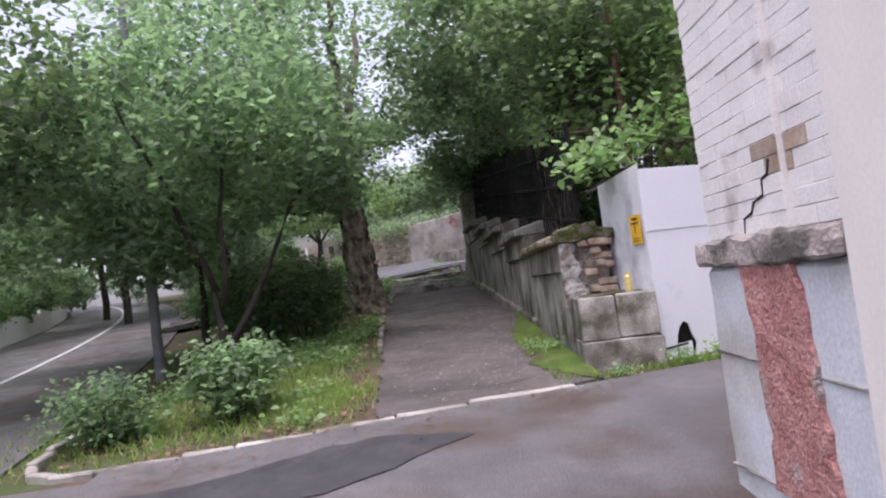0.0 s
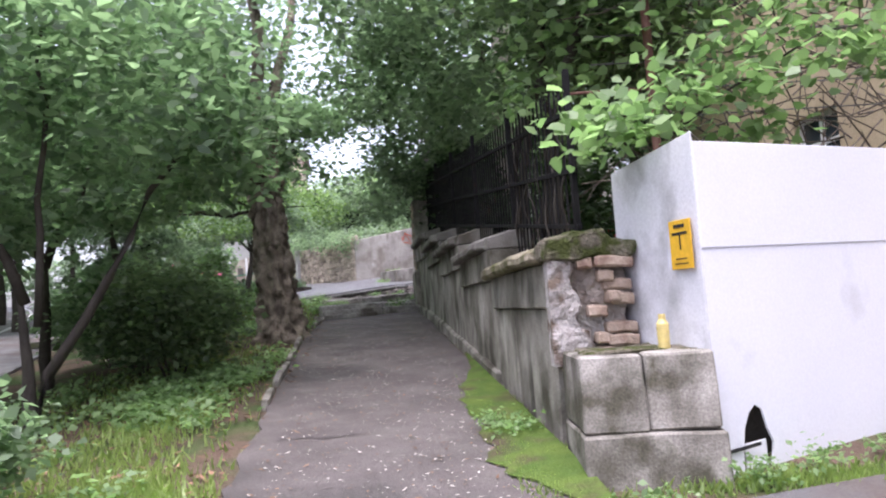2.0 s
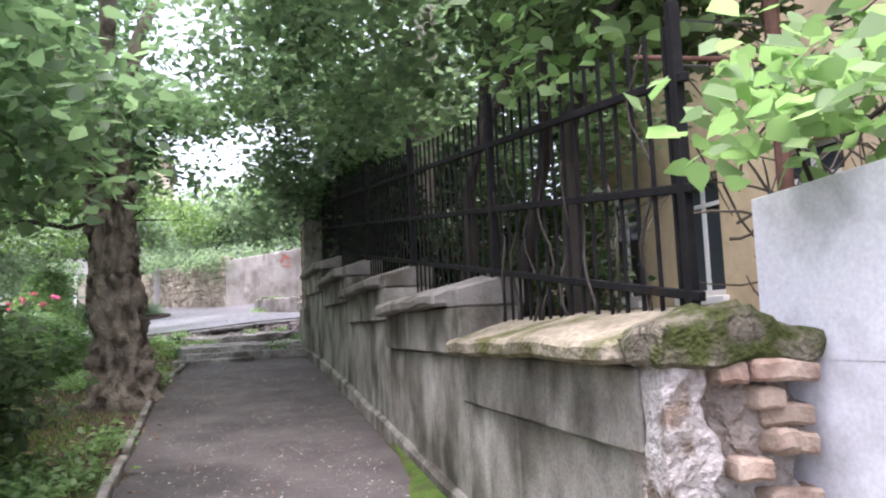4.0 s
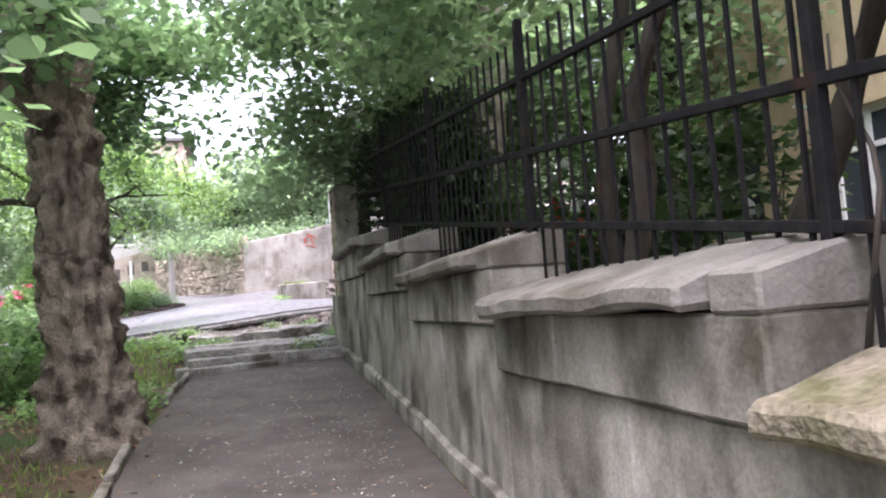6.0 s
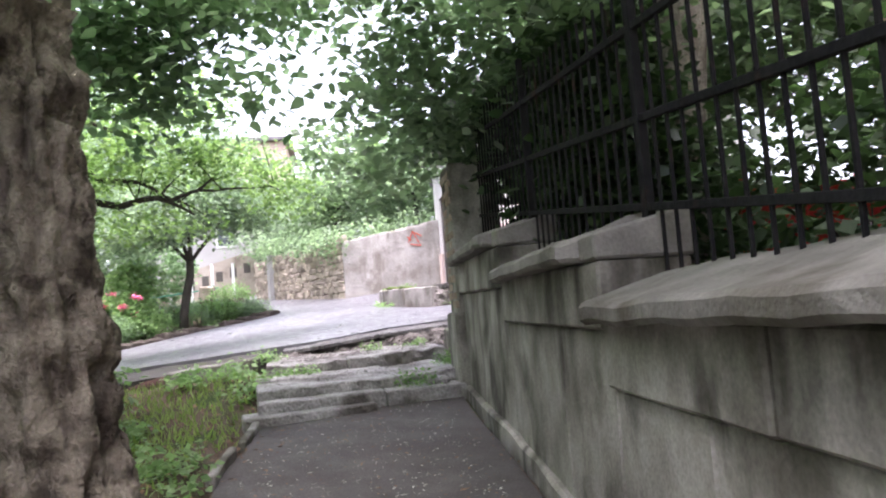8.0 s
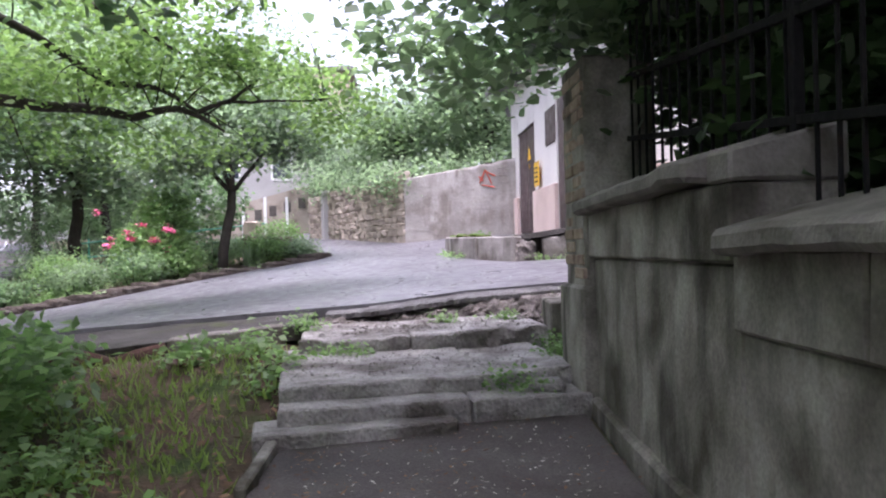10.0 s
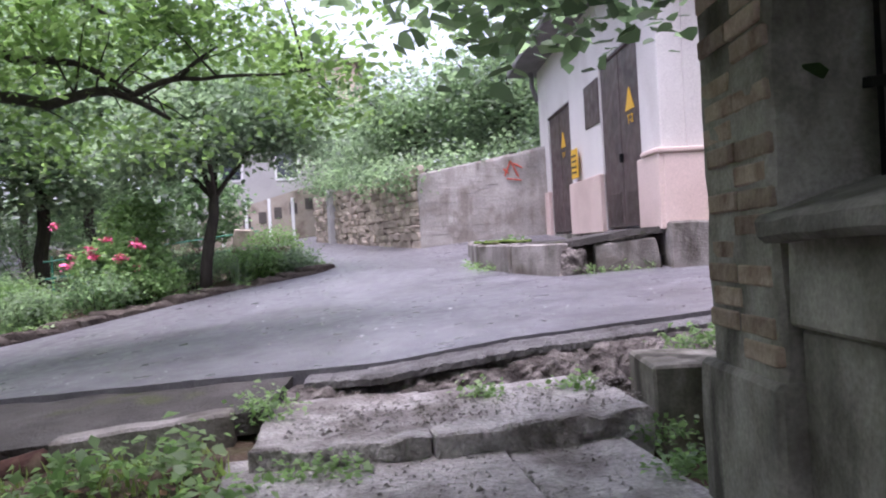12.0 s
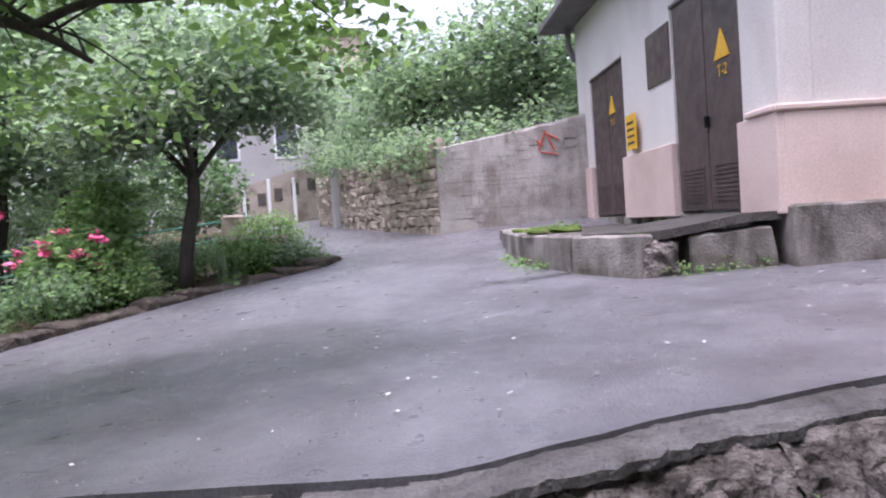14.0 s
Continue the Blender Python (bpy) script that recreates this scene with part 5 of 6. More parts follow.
# its long low limb reaching over the bank, with many fine twigs
ro = Vector((-4.9, 17.2, ground_z(-4.9, 17.2)))
LOW_LIMBS = (((-4.9, 17.5, 3.5), (-5.3, 21.2, 4.25), 0.1, 0.075), ((-5.3, 21.2, 4.25), (-4.54, 22.0, 4.3), 0.075, 0.06), ((-4.54, 22.0, 4.3), (-3.79, 22.0, 4.16), 0.06, 0.05), ((-3.79, 22.0, 4.16), (-3.27, 22.0, 4.25), 0.05, 0.042),
         ((-3.27, 22.0, 4.25), (-2.72, 22.0, 3.97), 0.04, 0.016), ((-3.06, 22.0, 4.19), (-2.64, 22.05, 4.33), 0.034, 0.026), ((-2.64, 22.05, 4.33), (-2.31, 22.1, 4.6), 0.024, 0.01), ((-2.64, 22.05, 4.33), (-1.5, 22.1, 4.35), 0.022, 0.008),
         ((-5.2, 21.0, 5.3), (-4.06, 22.0, 4.57), 0.05, 0.04), ((-4.06, 22.0, 4.57), (-3.48, 22.0, 4.5), 0.04, 0.03), ((-3.48, 22.0, 4.5), (-3.04, 22.0, 4.22), 0.03, 0.02), ((-4.3, 21.4, 5.5), (-3.2, 22.0, 4.89), 0.035, 0.015), ((-4.9, 17.5, 4.4), (-5.2, 21.0, 5.3), 0.07, 0.05), ((-5.2, 20.2, 5.0), (-4.3, 21.4, 5.5), 0.04, 0.035), ((-5.2, 21.9, 4.25), (-5.0, 22.0, 3.6), 0.014, 0.006))
for i, (a, e, r0, r1) in enumerate(LOW_LIMBS):
    bm = bmesh.new()
    tube(bm, bent(Vector(a) - ro, Vector(e) - ro, 6, 0.02, i + 60), r0, r1, 8)
    part("limb", bm, M_TWIG, road_tree, smooth=True)
tw = random.Random(70)
for k in range(46):
    a, e = [Vector(v) for v in LOW_LIMBS[tw.choice((1, 2, 3, 4, 5, 7, 8, 9, 11))][:2]]
    p0 = a.lerp(e, tw.random()) - ro
    bm = bmesh.new()
    tube(bm, bent(p0, p0 + Vector((tw.uniform(-0.7, 0.8), tw.uniform(-0.6, 0.6), tw.uniform(-0.35, 0.8))), 5, 0.06, k + 40), 0.012, 0.003, 5)
    part("twig", bm, M_TWIG, road_tree)
crown("low_crown", road_tree, rng, [(tuple(Vector(p) - ro), r, n) for p, r, n in (((-4.6, 22.0, 4.75), (1.1, 0.9, 0.45), 120), ((-3.3, 22.1, 4.85), (1.0, 0.8, 0.4), 110), ((-1.45, 22.1, 4.25), (0.45, 0.5, 0.4), 46), ((-2.2, 22.3, 4.75), (0.7, 0.7, 0.3), 60), ((-4.3, 22.4, 3.95), (0.9, 0.7, 0.25), 36), ((-3.2, 22.6, 3.95), (0.7, 0.5, 0.2), 20), ((-5.6, 21.6, 4.6), (0.9, 0.9, 0.7), 90), ((-3.4, 21.2, 5.5), (1.6, 1.2, 0.4), 150), ((-0.6, 21.9, 4.85), (0.8, 0.5, 0.16), 26))], 0.09, L_LIMB, wide=0.3, per=17, twig=0.2)
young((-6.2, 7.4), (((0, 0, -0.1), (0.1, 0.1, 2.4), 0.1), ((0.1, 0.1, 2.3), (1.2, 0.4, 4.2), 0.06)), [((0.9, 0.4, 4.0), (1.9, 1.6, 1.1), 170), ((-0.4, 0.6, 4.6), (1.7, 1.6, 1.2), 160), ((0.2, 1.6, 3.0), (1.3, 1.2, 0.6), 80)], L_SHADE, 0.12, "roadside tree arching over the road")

# shrubs
def shrub(x, y, rad, h, mtl, size, n, label):
    s = thing("shrub", label, "shrub", at=(x, y, ground_z(x, y)))
    for k in range(5):
        bm = bmesh.new()
        a = k * 1.26
        tube(bm, bent((0.05 * math.cos(a), 0.05 * math.sin(a), -0.05), (rad * 0.6 * math.cos(a), rad * 0.6 * math.sin(a), h * 0.8), 4, 0.03, k), 0.014, 0.005, 5)
        part("stem", bm, M_TWIG, s)
    crown("foliage", s, rng, [((0, 0, h * 0.55), (rad, rad, h * 0.45), n)], size, mtl, twig=0.12, per=18)
shrub(-3.15, 6.75, 0.32, 0.62, L_MID, 0.07, 95, "small grey-green shrub at the kerb")
shrub(-2.05, 7.0, 0.38, 0.74, L_MID, 0.08, 110, "bushy grey-green shrub on the verge")
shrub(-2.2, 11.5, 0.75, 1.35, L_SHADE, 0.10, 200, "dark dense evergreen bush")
shrub(-2.9, 12.6, 0.9, 1.5, L_MID, 0.11, 260, "dark dense evergreen bush")
shrub(-3.9, 14.3, 1.0, 1.3, L_MID, 0.1, 220, "loose green roadside bush")
shrub(-3.3, 17.6, 0.9, 0.9, L_BRIGHT, 0.1, 160, "bright green weedy bush")

# bushes behind the fence, their shade painted in by the near-black leaf colour
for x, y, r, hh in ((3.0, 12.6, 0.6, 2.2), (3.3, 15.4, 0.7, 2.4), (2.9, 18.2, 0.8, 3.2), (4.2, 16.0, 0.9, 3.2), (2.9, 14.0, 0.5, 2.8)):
    shrub(x, y, r, hh, L_DEEP_SHADE, 0.12, 120, "leafy bush behind the iron fence, leaves darkened as shade")

# flower bed by the upper road
small = tree("tree", "small round-crowned tree with dark trunk in the flower bed", (-4.45, 27.85, ground_z(-4.45, 27.85)))
bm = bmesh.new()
tube(bm, [(-0.12, 0, -0.1), (-0.10, 0, 0.35), (-0.02, 0, 0.8), (0.08, 0, 1.2), (0.1, 0, 1.6)], 0.105, 0.08, 10)
for i, b in enumerate(((-1.2, 0.1, 2.6), (1.1, 0.3, 2.7), (0.3, -0.9, 2.8), (0.0, 0.9, 2.9), (-0.4, -0.4, 3.1))):
    tube(bm, bent((0.1, 0, 1.5), b, 5, 0.1, i), 0.05, 0.012, 7)
part("trunk", bm, M_TWIG, small, smooth=True)
crown("crown", small, rng, [((0.1, 0, 2.7), (1.5, 1.4, 0.6), 300), ((0.6, 0, 3.15), (1.1, 1.1, 0.4), 150), ((-1.0, 0, 2.35), (0.9, 0.8, 0.4), 110), ((1.4, 0.2, 2.5), (0.7, 0.7, 0.35), 80), ((-0.3, -0.9, 2.3), (0.8, 0.5, 0.35), 60), ((-0.2, 0, 3.5), (0.5, 0.5, 0.35), 40)], 0.115, L_BLUE, wide=0.28)
for x, y, r, h, mtl in ((-3.9, 28.6, 0.45, 0.5, L_BRIGHT), (-3.2, 28.9, 0.35, 0.35, L_BLUE), (-5.2, 27.2, 0.45, 0.6, L_BRIGHT), (-5.7, 26.4, 0.5, 0.6, L_MID), (-6.4, 25.7, 0.45, 0.5, L_DARK), (-6.9, 26.4, 0.6, 0.7, L_BRIGHT), (-7.4, 25.2, 0.5, 0.45, L_MID), (-8.0, 24.6, 0.5, 0.6, L_DARK), (-3.9, 30.0, 0.5, 0.8, L_BRIGHT), (-5.0, 28.6, 0.5, 0.6, L_MID), (-7.6, 27.2, 0.7, 0.9, L_MID), (-4.6, 29.4, 0.5, 0.5, L_MID), (-9.4, 31.0, 1.2, 1.6, L_MID), (-10.6, 33.5, 1.3, 1.8, L_DARK), (-11.6, 36.5, 1.4, 1.8, L_MID), (-8.2, 34.5, 1.2, 1.6, L_BLUE), (-12.8, 40.0, 1.5, 2.0, L_MID)):
    shrub(x, y, r, h, mtl, 0.07, 110, "low green garden plants in the flower bed")
peony = thing("peony", "flowering peony bush with pink blooms", "shrub", at=(-5.75, 27.5, ground_z(-5.75, 27.5)))
crown("foliage", peony, rng, [((0, 0, 0.55), (0.7, 0.6, 0.45), 170), ((0.1, 0.4, 1.25), (0.5, 0.35, 0.4), 60)], 0.12, L_BRIGHT, twig=0.14)
for k in range(11):
    c = rng.normal(size=3) * np.array((0.45, 0.2, 0.16)) + np.array((0.1, -0.45, 0.85))
    crown("bloom", peony, rng, [(tuple(c), (0.05, 0.05, 0.04), 6)], 0.07, M_PINK, per=6, twig=0.03)

ir_ = np.random.default_rng(17)
for x, y, n, hh in ((-5.9, 26.9, 60, 0.62), (-6.8, 26.0, 60, 0.55), (-5.3, 27.7, 46, 0.7), (-7.6, 25.6, 50, 0.5), (-6.0, 28.2, 60, 0.95), (-4.1, 28.3, 40, 0.45)):
    it = thing("iris", "clump of upright sword-shaped green iris leaves", "plant", at=(x, y, ground_z(x, y)), group="irises in the flower bed")
    a = ir_.uniform(0, 6.28, n)
    root = np.column_stack([np.cos(a), np.sin(a), np.zeros(n)]) * ir_.uniform(0, 0.2, n)[:, None]
    lean = np.column_stack([np.cos(a), np.sin(a), np.zeros(n)]) * ir_.uniform(0.02, 0.22, n)[:, None]
    up = np.column_stack([np.zeros(n), np.zeros(n), hh * ir_.uniform(0.6, 1.1, n)])
    s = np.column_stack([-np.sin(a + 0.6), np.cos(a + 0.6), np.zeros(n)]) * 0.016
    ob = new("leaves", fast_mesh("leaves", np.stack([root - s, root + s, root + lean * 0.5 + up * 0.6 + s, root + lean + up, root + lean * 0.5 + up * 0.6 - s], 1).reshape(-1, 3), 5, L_GRASS if hh > 0.6 else L_BLUE))
    ob.parent = it
er = random.Random(19)
edge = thing("bed_edging", "broken stones and earth edging of the flower bed", "edging", kind="structure")
y = 22.4
while y < 28.4:
    L = er.uniform(0.35, 0.8)
    xa, xb = upper_left(y), upper_left(y + L * 0.75)
    ob = part("earth_bank", rough_box(0, L, -0.06, 0.42, -0.25, 0.13 + er.uniform(-0.02, 0.02), 0.05, 0.1, er.random() * 9, 0.03), M_EARTH, edge)
    ob.matrix_basis = pose(xa - 0.03, y, upper_z(xa, y), 0, 0, math.degrees(math.atan2(L * 0.75, xb - xa)))
    y += L * 0.62
# background trees
def back_tree(x, y, h, r, mtl, n, size=0.15, z=None, label="leafy green tree standing among other trees"):
    zz = ground_z(x, y) if z is None else z
    t = tree("tree", label, (x, y, zz), "trees around the lane")
    bm = bmesh.new()
    tube(bm, bent((0, 0, -0.3), (0.1, 0, h * 0.6), 6, 0, x), 0.16, 0.09, 8)
    for i in range(5):
        a = i * 1.3 + x
        tube(bm, bent((0.05, 0, h * 0.4), (r * 0.7 * math.cos(a), r * 0.7 * math.sin(a), h * 0.8), 5, 0.1, i), 0.07, 0.02, 6)
    part("trunk", bm, M_TWIG, t)
    crown("crown", t, rng, [((r * 0.45 * math.cos(k * 1.57), r * 0.45 * math.sin(k * 1.57), h * (0.55 + 0.07 * (k % 2))), (r * 0.7, r * 0.7, h * 0.26), n // 5) for k in range(4)] + [((0, 0, h * 0.82), (r * 0.75, r * 0.75, h * 0.2), n // 5)], size, mtl, twig=0.40, per=28)
for x, y, h, r, mtl, n in ((-8.5, 30, 5.5, 2.4, L_BLUE, 700), (-11, 26, 8, 3.0, L_MID, 800), (-10.5, 36, 9, 3.4, L_MID, 900), (-14, 31, 10, 3.5, L_MID, 800), (-16, 42, 12, 4.0, L_MID, 800), (-4.5, 45, 4.8, 2.2, L_BLUE, 330), (-1.6, 35.6, 3.9, 1.8, L_DARK, 300), (0.9, 34.2, 4.4, 1.7, L_DARK, 330), (-3.0, 40, 3.8, 1.8, L_BLUE, 300), (0.2, 39, 4.4, 2.0, L_DARK, 300), (3.4, 40, 4.6, 2.2, L_MID, 330)):
    back_tree(x, y, h, r, mtl, n, z=3.6 if x > -3 and y < 50 else None)
for x, y, h, r, mtl, n in ((-13.5, 14, 9, 3.2, L_MID, 800), (-14.5, 21, 10, 3.5, L_MID, 800), (-20, 33, 11, 4.0, L_MID, 800), (-15, 7, 9, 3.2, L_MID, 700), (-24, 50, 12, 5, L_DARK, 800), (-10, 52, 11, 4.5, L_MID, 800), (5.2, 17.5, 8, 2.8, L_DARK, 700), (12, 20, 10, 4, L_MID, 700)):
    back_tree(x, y, h, r, mtl, n)

for k, y in enumerate((3, 9, 13, 18, 23, 28, 34, 41, 49, 56)):
    back_tree(road_edge(y) - 8.3 - (k % 3), y, 5.6 + (k % 4), 2.7, (L_MID, L_DARK, L_SHADE, L_DARK)[k % 4], 560)
for k, y in enumerate((2, 6, 10, 14, 18, 22, 26, 31, 36, 42, 48)):
    shrub(road_edge(y) - 6.8, y, 1.6, 2.2, (L_MID, L_DARK, L_BRIGHT)[k % 3], 0.16, 260, "dense roadside brush across the road")
for k, (x, y) in enumerate(((-15, 46), (-12, 50), (-17, 52), (-9.5, 41), (-13.5, 43), (-19, 47), (-22, 44), (-20, 39))):
    shrub(x, y, 1.9, 3.0, (L_MID, L_DARK, L_BLUE)[k % 3], 0.2, 240, "dense green thicket beside the road")
# hedge along the top of the retaining walls
hd = thing("hedge", "leafy vine and hedge hanging over the retaining wall", "hedge")
for k in range(4):
    bm = bmesh.new()
    tube(bm, bent((-1.0 - 0.8 * k, 31.6 + 1.8 * k, 3.6), (-1.2 - 0.8 * k, 31.4 + 1.8 * k, 4.7), 5, 0, k), 0.02, 0.008, 6)
    part("stem", bm, M_TWIG, hd)
crown("foliage", hd, rng, [((-2.2, 33.6, 4.35), (0.7, 2.2, 0.25), 46), ((-1.3, 31.2, 4.15), (0.5, 0.6, 0.3), 46), ((-1.5, 31.9, 4.4), (0.5, 0.7, 0.3), 30), ((-3.7, 37.2, 4.6), (0.9, 1.4, 0.4), 60), ((-0.3, 31.3, 4.45), (0.5, 0.4, 0.2), 20), ((0.9, 31.5, 4.75), (0.5, 0.3, 0.15), 14)], 0.12, L_DARK)

# ---- the yard house behind the fence ----
house = thing("house", "yellow brick house with white-framed windows behind the fence", "house", at=(6.4, 8.0, 0), rz=3.0)
WINZ = (2.15, 3.85)
wins = [2.2, 4.3, 6.4, 8.5]
edges = [-2.0]
for w in wins:
    edges += [w, w + 1.0]
edges.append(11.0)
for k in range(0, len(edges), 2):
    part("wall", boxed(0, 0.4, edges[k], edges[k + 1], 0.0, 7.5), M_YBRICK, house)
part("wall_top", boxed(0.0, 0.4, -2.0, 11.0, 7.5, 8.0), M_YBRICK, house)
for w in wins:
    part("wall_under", boxed(0, 0.4, w, w + 1.0, 0.0, WINZ[0]), M_YBRICK, house)
    part("wall_over", boxed(0, 0.4, w, w + 1.0, WINZ[1], 7.5), M_YBRICK, house)
    wd = part("window_frame", boxed(0.10, 0.16, w, w + 0.08, WINZ[0], WINZ[1], 0.005), M_FRAME, house, "white window frame")
    for a, b, c, d in ((w + 0.92, w + 1.0, WINZ[0], WINZ[1]), (w + 0.46, w + 0.54, WINZ[0], WINZ[1]), (w + 0.08, w + 0.92, WINZ[0], WINZ[0] + 0.08), (w + 0.08, w + 0.92, WINZ[1] - 0.08, WINZ[1]), (w + 0.08, w + 0.92, 3.4, 3.46)):
        part("bar", boxed(0.10, 0.155, a, b, c, d, 0.004), M_FRAME, wd)
    part("pane", boxed(0.125, 0.135, w + 0.08, w + 0.92, WINZ[0] + 0.08, WINZ[1] - 0.08), M_GLASS, wd)
    part("sill", boxed(-0.1, 0.1, w - 0.06, w + 1.06, WINZ[0] - 0.12, WINZ[0], 0.01), M_FRAME, house, "white sill")
part("roof", boxed(-0.5, 6.0, -2.4, 11.4, 8.0, 8.2, 0.02), M_ROOF, house)
part("end_wall", boxed(0.4, 6.0, -2.0, -1.6, 0.0, 8.0), M_YBRICK, house)
part("end_wall", boxed(0.4, 6.0, 10.6, 11.0, 0.0, 8.0), M_YBRICK, house)

slide = thing("play_slide", "red plastic play slide in the yard behind the fence", "slide", at=(4.6, 19.2, 1.9))
part("panel", rough_box(-1.1, 1.0, -0.05, 0.05, 0.65, 1.55, 0.01, 0.2, 1, 0.02), M_RED, slide)
bm = bmesh.new()
tube(bm, bent((1.0, 0.0, 1.5), (1.9, -0.4, 0.1), 8, -0.1, 2), 0.16, 0.16, 10)
part("chute", bm, M_RED, slide, smooth=True)
for px_ in (-1.1, -0.4, 0.3, 1.0):
    part("leg", boxed(px_ - 0.04, px_ + 0.04, -0.12, -0.052, -0.4, 1.9, 0.01), M_RED, slide)

# ---- far houses up the lane ----
far = thing("far_house", "pale rendered house with an outside stair up the lane", "house", at=(-7.2, 47.0, 3.4), rz=10)
part("wall", boxed(-4.0, 4.0, 0.0, 6.0, -1.0, 5.2, 0.02), M_FARWALL, far)
part("roof", boxed(-4.4, 4.4, -0.4, 6.4, 5.2, 5.4, 0.02), M_ROOF, far)
bm = bmesh.new()
f = bm.faces.new([bm.verts.new(p) for p in ((-3.9, -1.3, -0.4), (2.4, -1.3, -0.4), (2.4, -1.3, 2.3), (1.6, -1.3, 2.3), (-3.9, -1.3, 0.8))])
r = bmesh.ops.extrude_face_region(bm, geom=[f])
bmesh.ops.translate(bm, verts=[v for v in r["geom"] if isinstance(v, bmesh.types.BMVert)], vec=(0, 0.12, 0))
bmesh.ops.recalc_face_normals(bm, faces=bm.faces[:])
part("stair_parapet", bm, M_PARAPET, far, "sloping stained parapet")
# dark panels on the solid parapet paint in the shade of its openings
for k in range(9):
    px_ = -3.4 + 0.62 * k
    part("parapet_opening", boxed(px_, px_ + 0.3, -1.33, -1.28, 0.1 + 0.16 * k, 0.55 + 0.16 * k), M_MORTAR, far, "dark panel painted as a shaded parapet opening")
part("brown_base", boxed(2.42, 4.02, -0.5, 0.0, -0.6, 1.3, 0.02), M_DOOR, far, "brown painted base wall")
bm = bmesh.new()
tube(bm, [(2.3, -1.5, 3.4), (2.3, -1.5, 0.1), (1.9, -1.7, -0.2)], 0.07, 0.07, 8)
part("downpipe", bm, M_FRAME, far, "white downpipe")
for k in range(5):
    part("gate_post", boxed(-3.8 + 0.9 * k, -3.68 + 0.9 * k, -2.2, -2.08, -0.3, 1.5, 0.01), M_FRAME, far)
for k in range(7):
    part("stair_step", boxed(0.2 + 0.3 * k, 0.5 + 0.3 * k, -1.2, -0.02, 0.0, 0.2 + 0.18 * k), M_FARWALL, far)
for k in range(3):
    w = part("window", boxed(-3.2 + 2.3 * k, -2.2 + 2.3 * k, -0.03, 0.02, 2.4, 3.9), M_FRAME, far)
    part("pane", boxed(-3.1 + 2.3 * k, -2.3 + 2.3 * k, -0.045, -0.032, 2.5, 3.8), M_GLASS, w)
pinkh = thing("far_house", "tall pink-beige house rising behind the trees", "house", at=(-8.0, 62.0, 3.7), rz=4)
part("wall", boxed(-4.5, 1.5, 0, 9, 0, 10.6, 0.05), M_FARPINK, pinkh)
part("roof", boxed(-4.9, 1.9, -0.4, 9.4, 10.6, 10.9, 0.05), M_ROOF, pinkh)
for j in range(3):
    for k in range(2):
        w = part("window", boxed(-3 + 2.2 * k, -1.9 + 2.2 * k, -0.04, 0.02, 1.5 + 3.2 * j, 3.2 + 3.2 * j), M_FRAME, pinkh)
        part("pane", boxed(-2.9 + 2.2 * k, -2.0 + 2.2 * k, -0.06, -0.042, 1.6 + 3.2 * j, 3.1 + 3.2 * j), M_GLASS, w)

# lamp post on the verge
px, py = -4.1, 10.6
lp = thing("street_pole", "grey-green steel pole standing on the verge", "pole", at=(px, py, ground_z(px, py)))
bm = bmesh.new()
tube(bm, [(0, 0, -0.1), (0, 0, 3.2)], 0.075, 0.07, 12)
tube(bm, [(0, 0, 3.2), (0, 0, 6.5)], 0.055, 0.05, 12)
part("shaft", bm, M_POST, lp)

# low white wall across the road
ww = thing("wall_roadside", "low whitewashed wall along the far side of the road", "wall", kind="structure")
for y0, y1 in zip(lin(14, 44, 12), lin(14, 44, 12)[1:]):
    xa, xb = road_edge(y0) - 5.4, road_edge(y1) - 5.4
    L = math.hypot(y1 - y0, xb - xa)
    ob = part("segment", boxed(0, L, 0, 0.3, -0.4, 0.75, 0.02), M_WHITEWALL, ww)
    ob.matrix_basis = pose(xa, y0, road_z((y0 + y1) / 2), 0, 0, math.degrees(math.atan2(y1 - y0, xb - xa)))

# ---- grass, weeds, litter ----
def blades(name, spots, count, h, mtl, label, lean=0.4, w=0.006):
    pos = []
    for (x, y, rx, ry, share_) in spots:
        n = int(count * share_)
        p = rng.normal(size=(n, 2)) * np.array((rx, ry)) * 0.5 + np.array((x, y))
        pos.append(p)
    p = np.concatenate(pos)
    p = np.array([q for q in p if q[1] < (19.3 if q[0] > -1.6 else 19.5) and not (5.0 < q[1] < 18.3 and path_left(q[1]) - 0.03 < q[0] < wall_x(q[1]) - 0.42) and not (q[1] < kerb_y(q[0]) + 0.12 and q[0] < 1.1)])
    z = np.array([ground_z(a, b) for a, b in p]) - 0.02
    root = np.column_stack([p, z])
    n = len(p)
    hh = h * rng.uniform(0.4, 1.2, n)[:, None]
    d = np.column_stack([rng.normal(size=(n, 2)) * lean, np.ones(n)]) * hh
    a = rng.uniform(0, 2 * math.pi, n)
    s = np.column_stack([np.cos(a), np.sin(a), np.zeros(n)]) * w * rng.uniform(0.7, 2.2, n)[:, None]
    f = np.stack([root - s, root + s, root + d * 0.6 + s * 0.7, root + d], 1).reshape(-1, 3)
    ob = new(name, fast_mesh(name, f, 4, mtl))
    return tagged(ob, label, "grass", kind="stuff")
blades("grass", [(-1.35, 7.2, 0.6, 0.8, 0.16), (-2.6, 7.2, 1.6, 1.4, 0.16), (-1.75, 9.2, 0.55, 2.2, 0.15), (-2.6, 11, 1.6, 2.4, 0.1), (-1.9, 17.6, 0.9, 2.4, 0.08), (-2.8, 18.5, 1.6, 1.2, 0.08), (-2.2, 13.0, 0.8, 2, 0.08), (-3.5, 8, 1, 2, 0.09)], 15000, 0.085, L_GRASS, "fresh green grass and weeds on the verge")
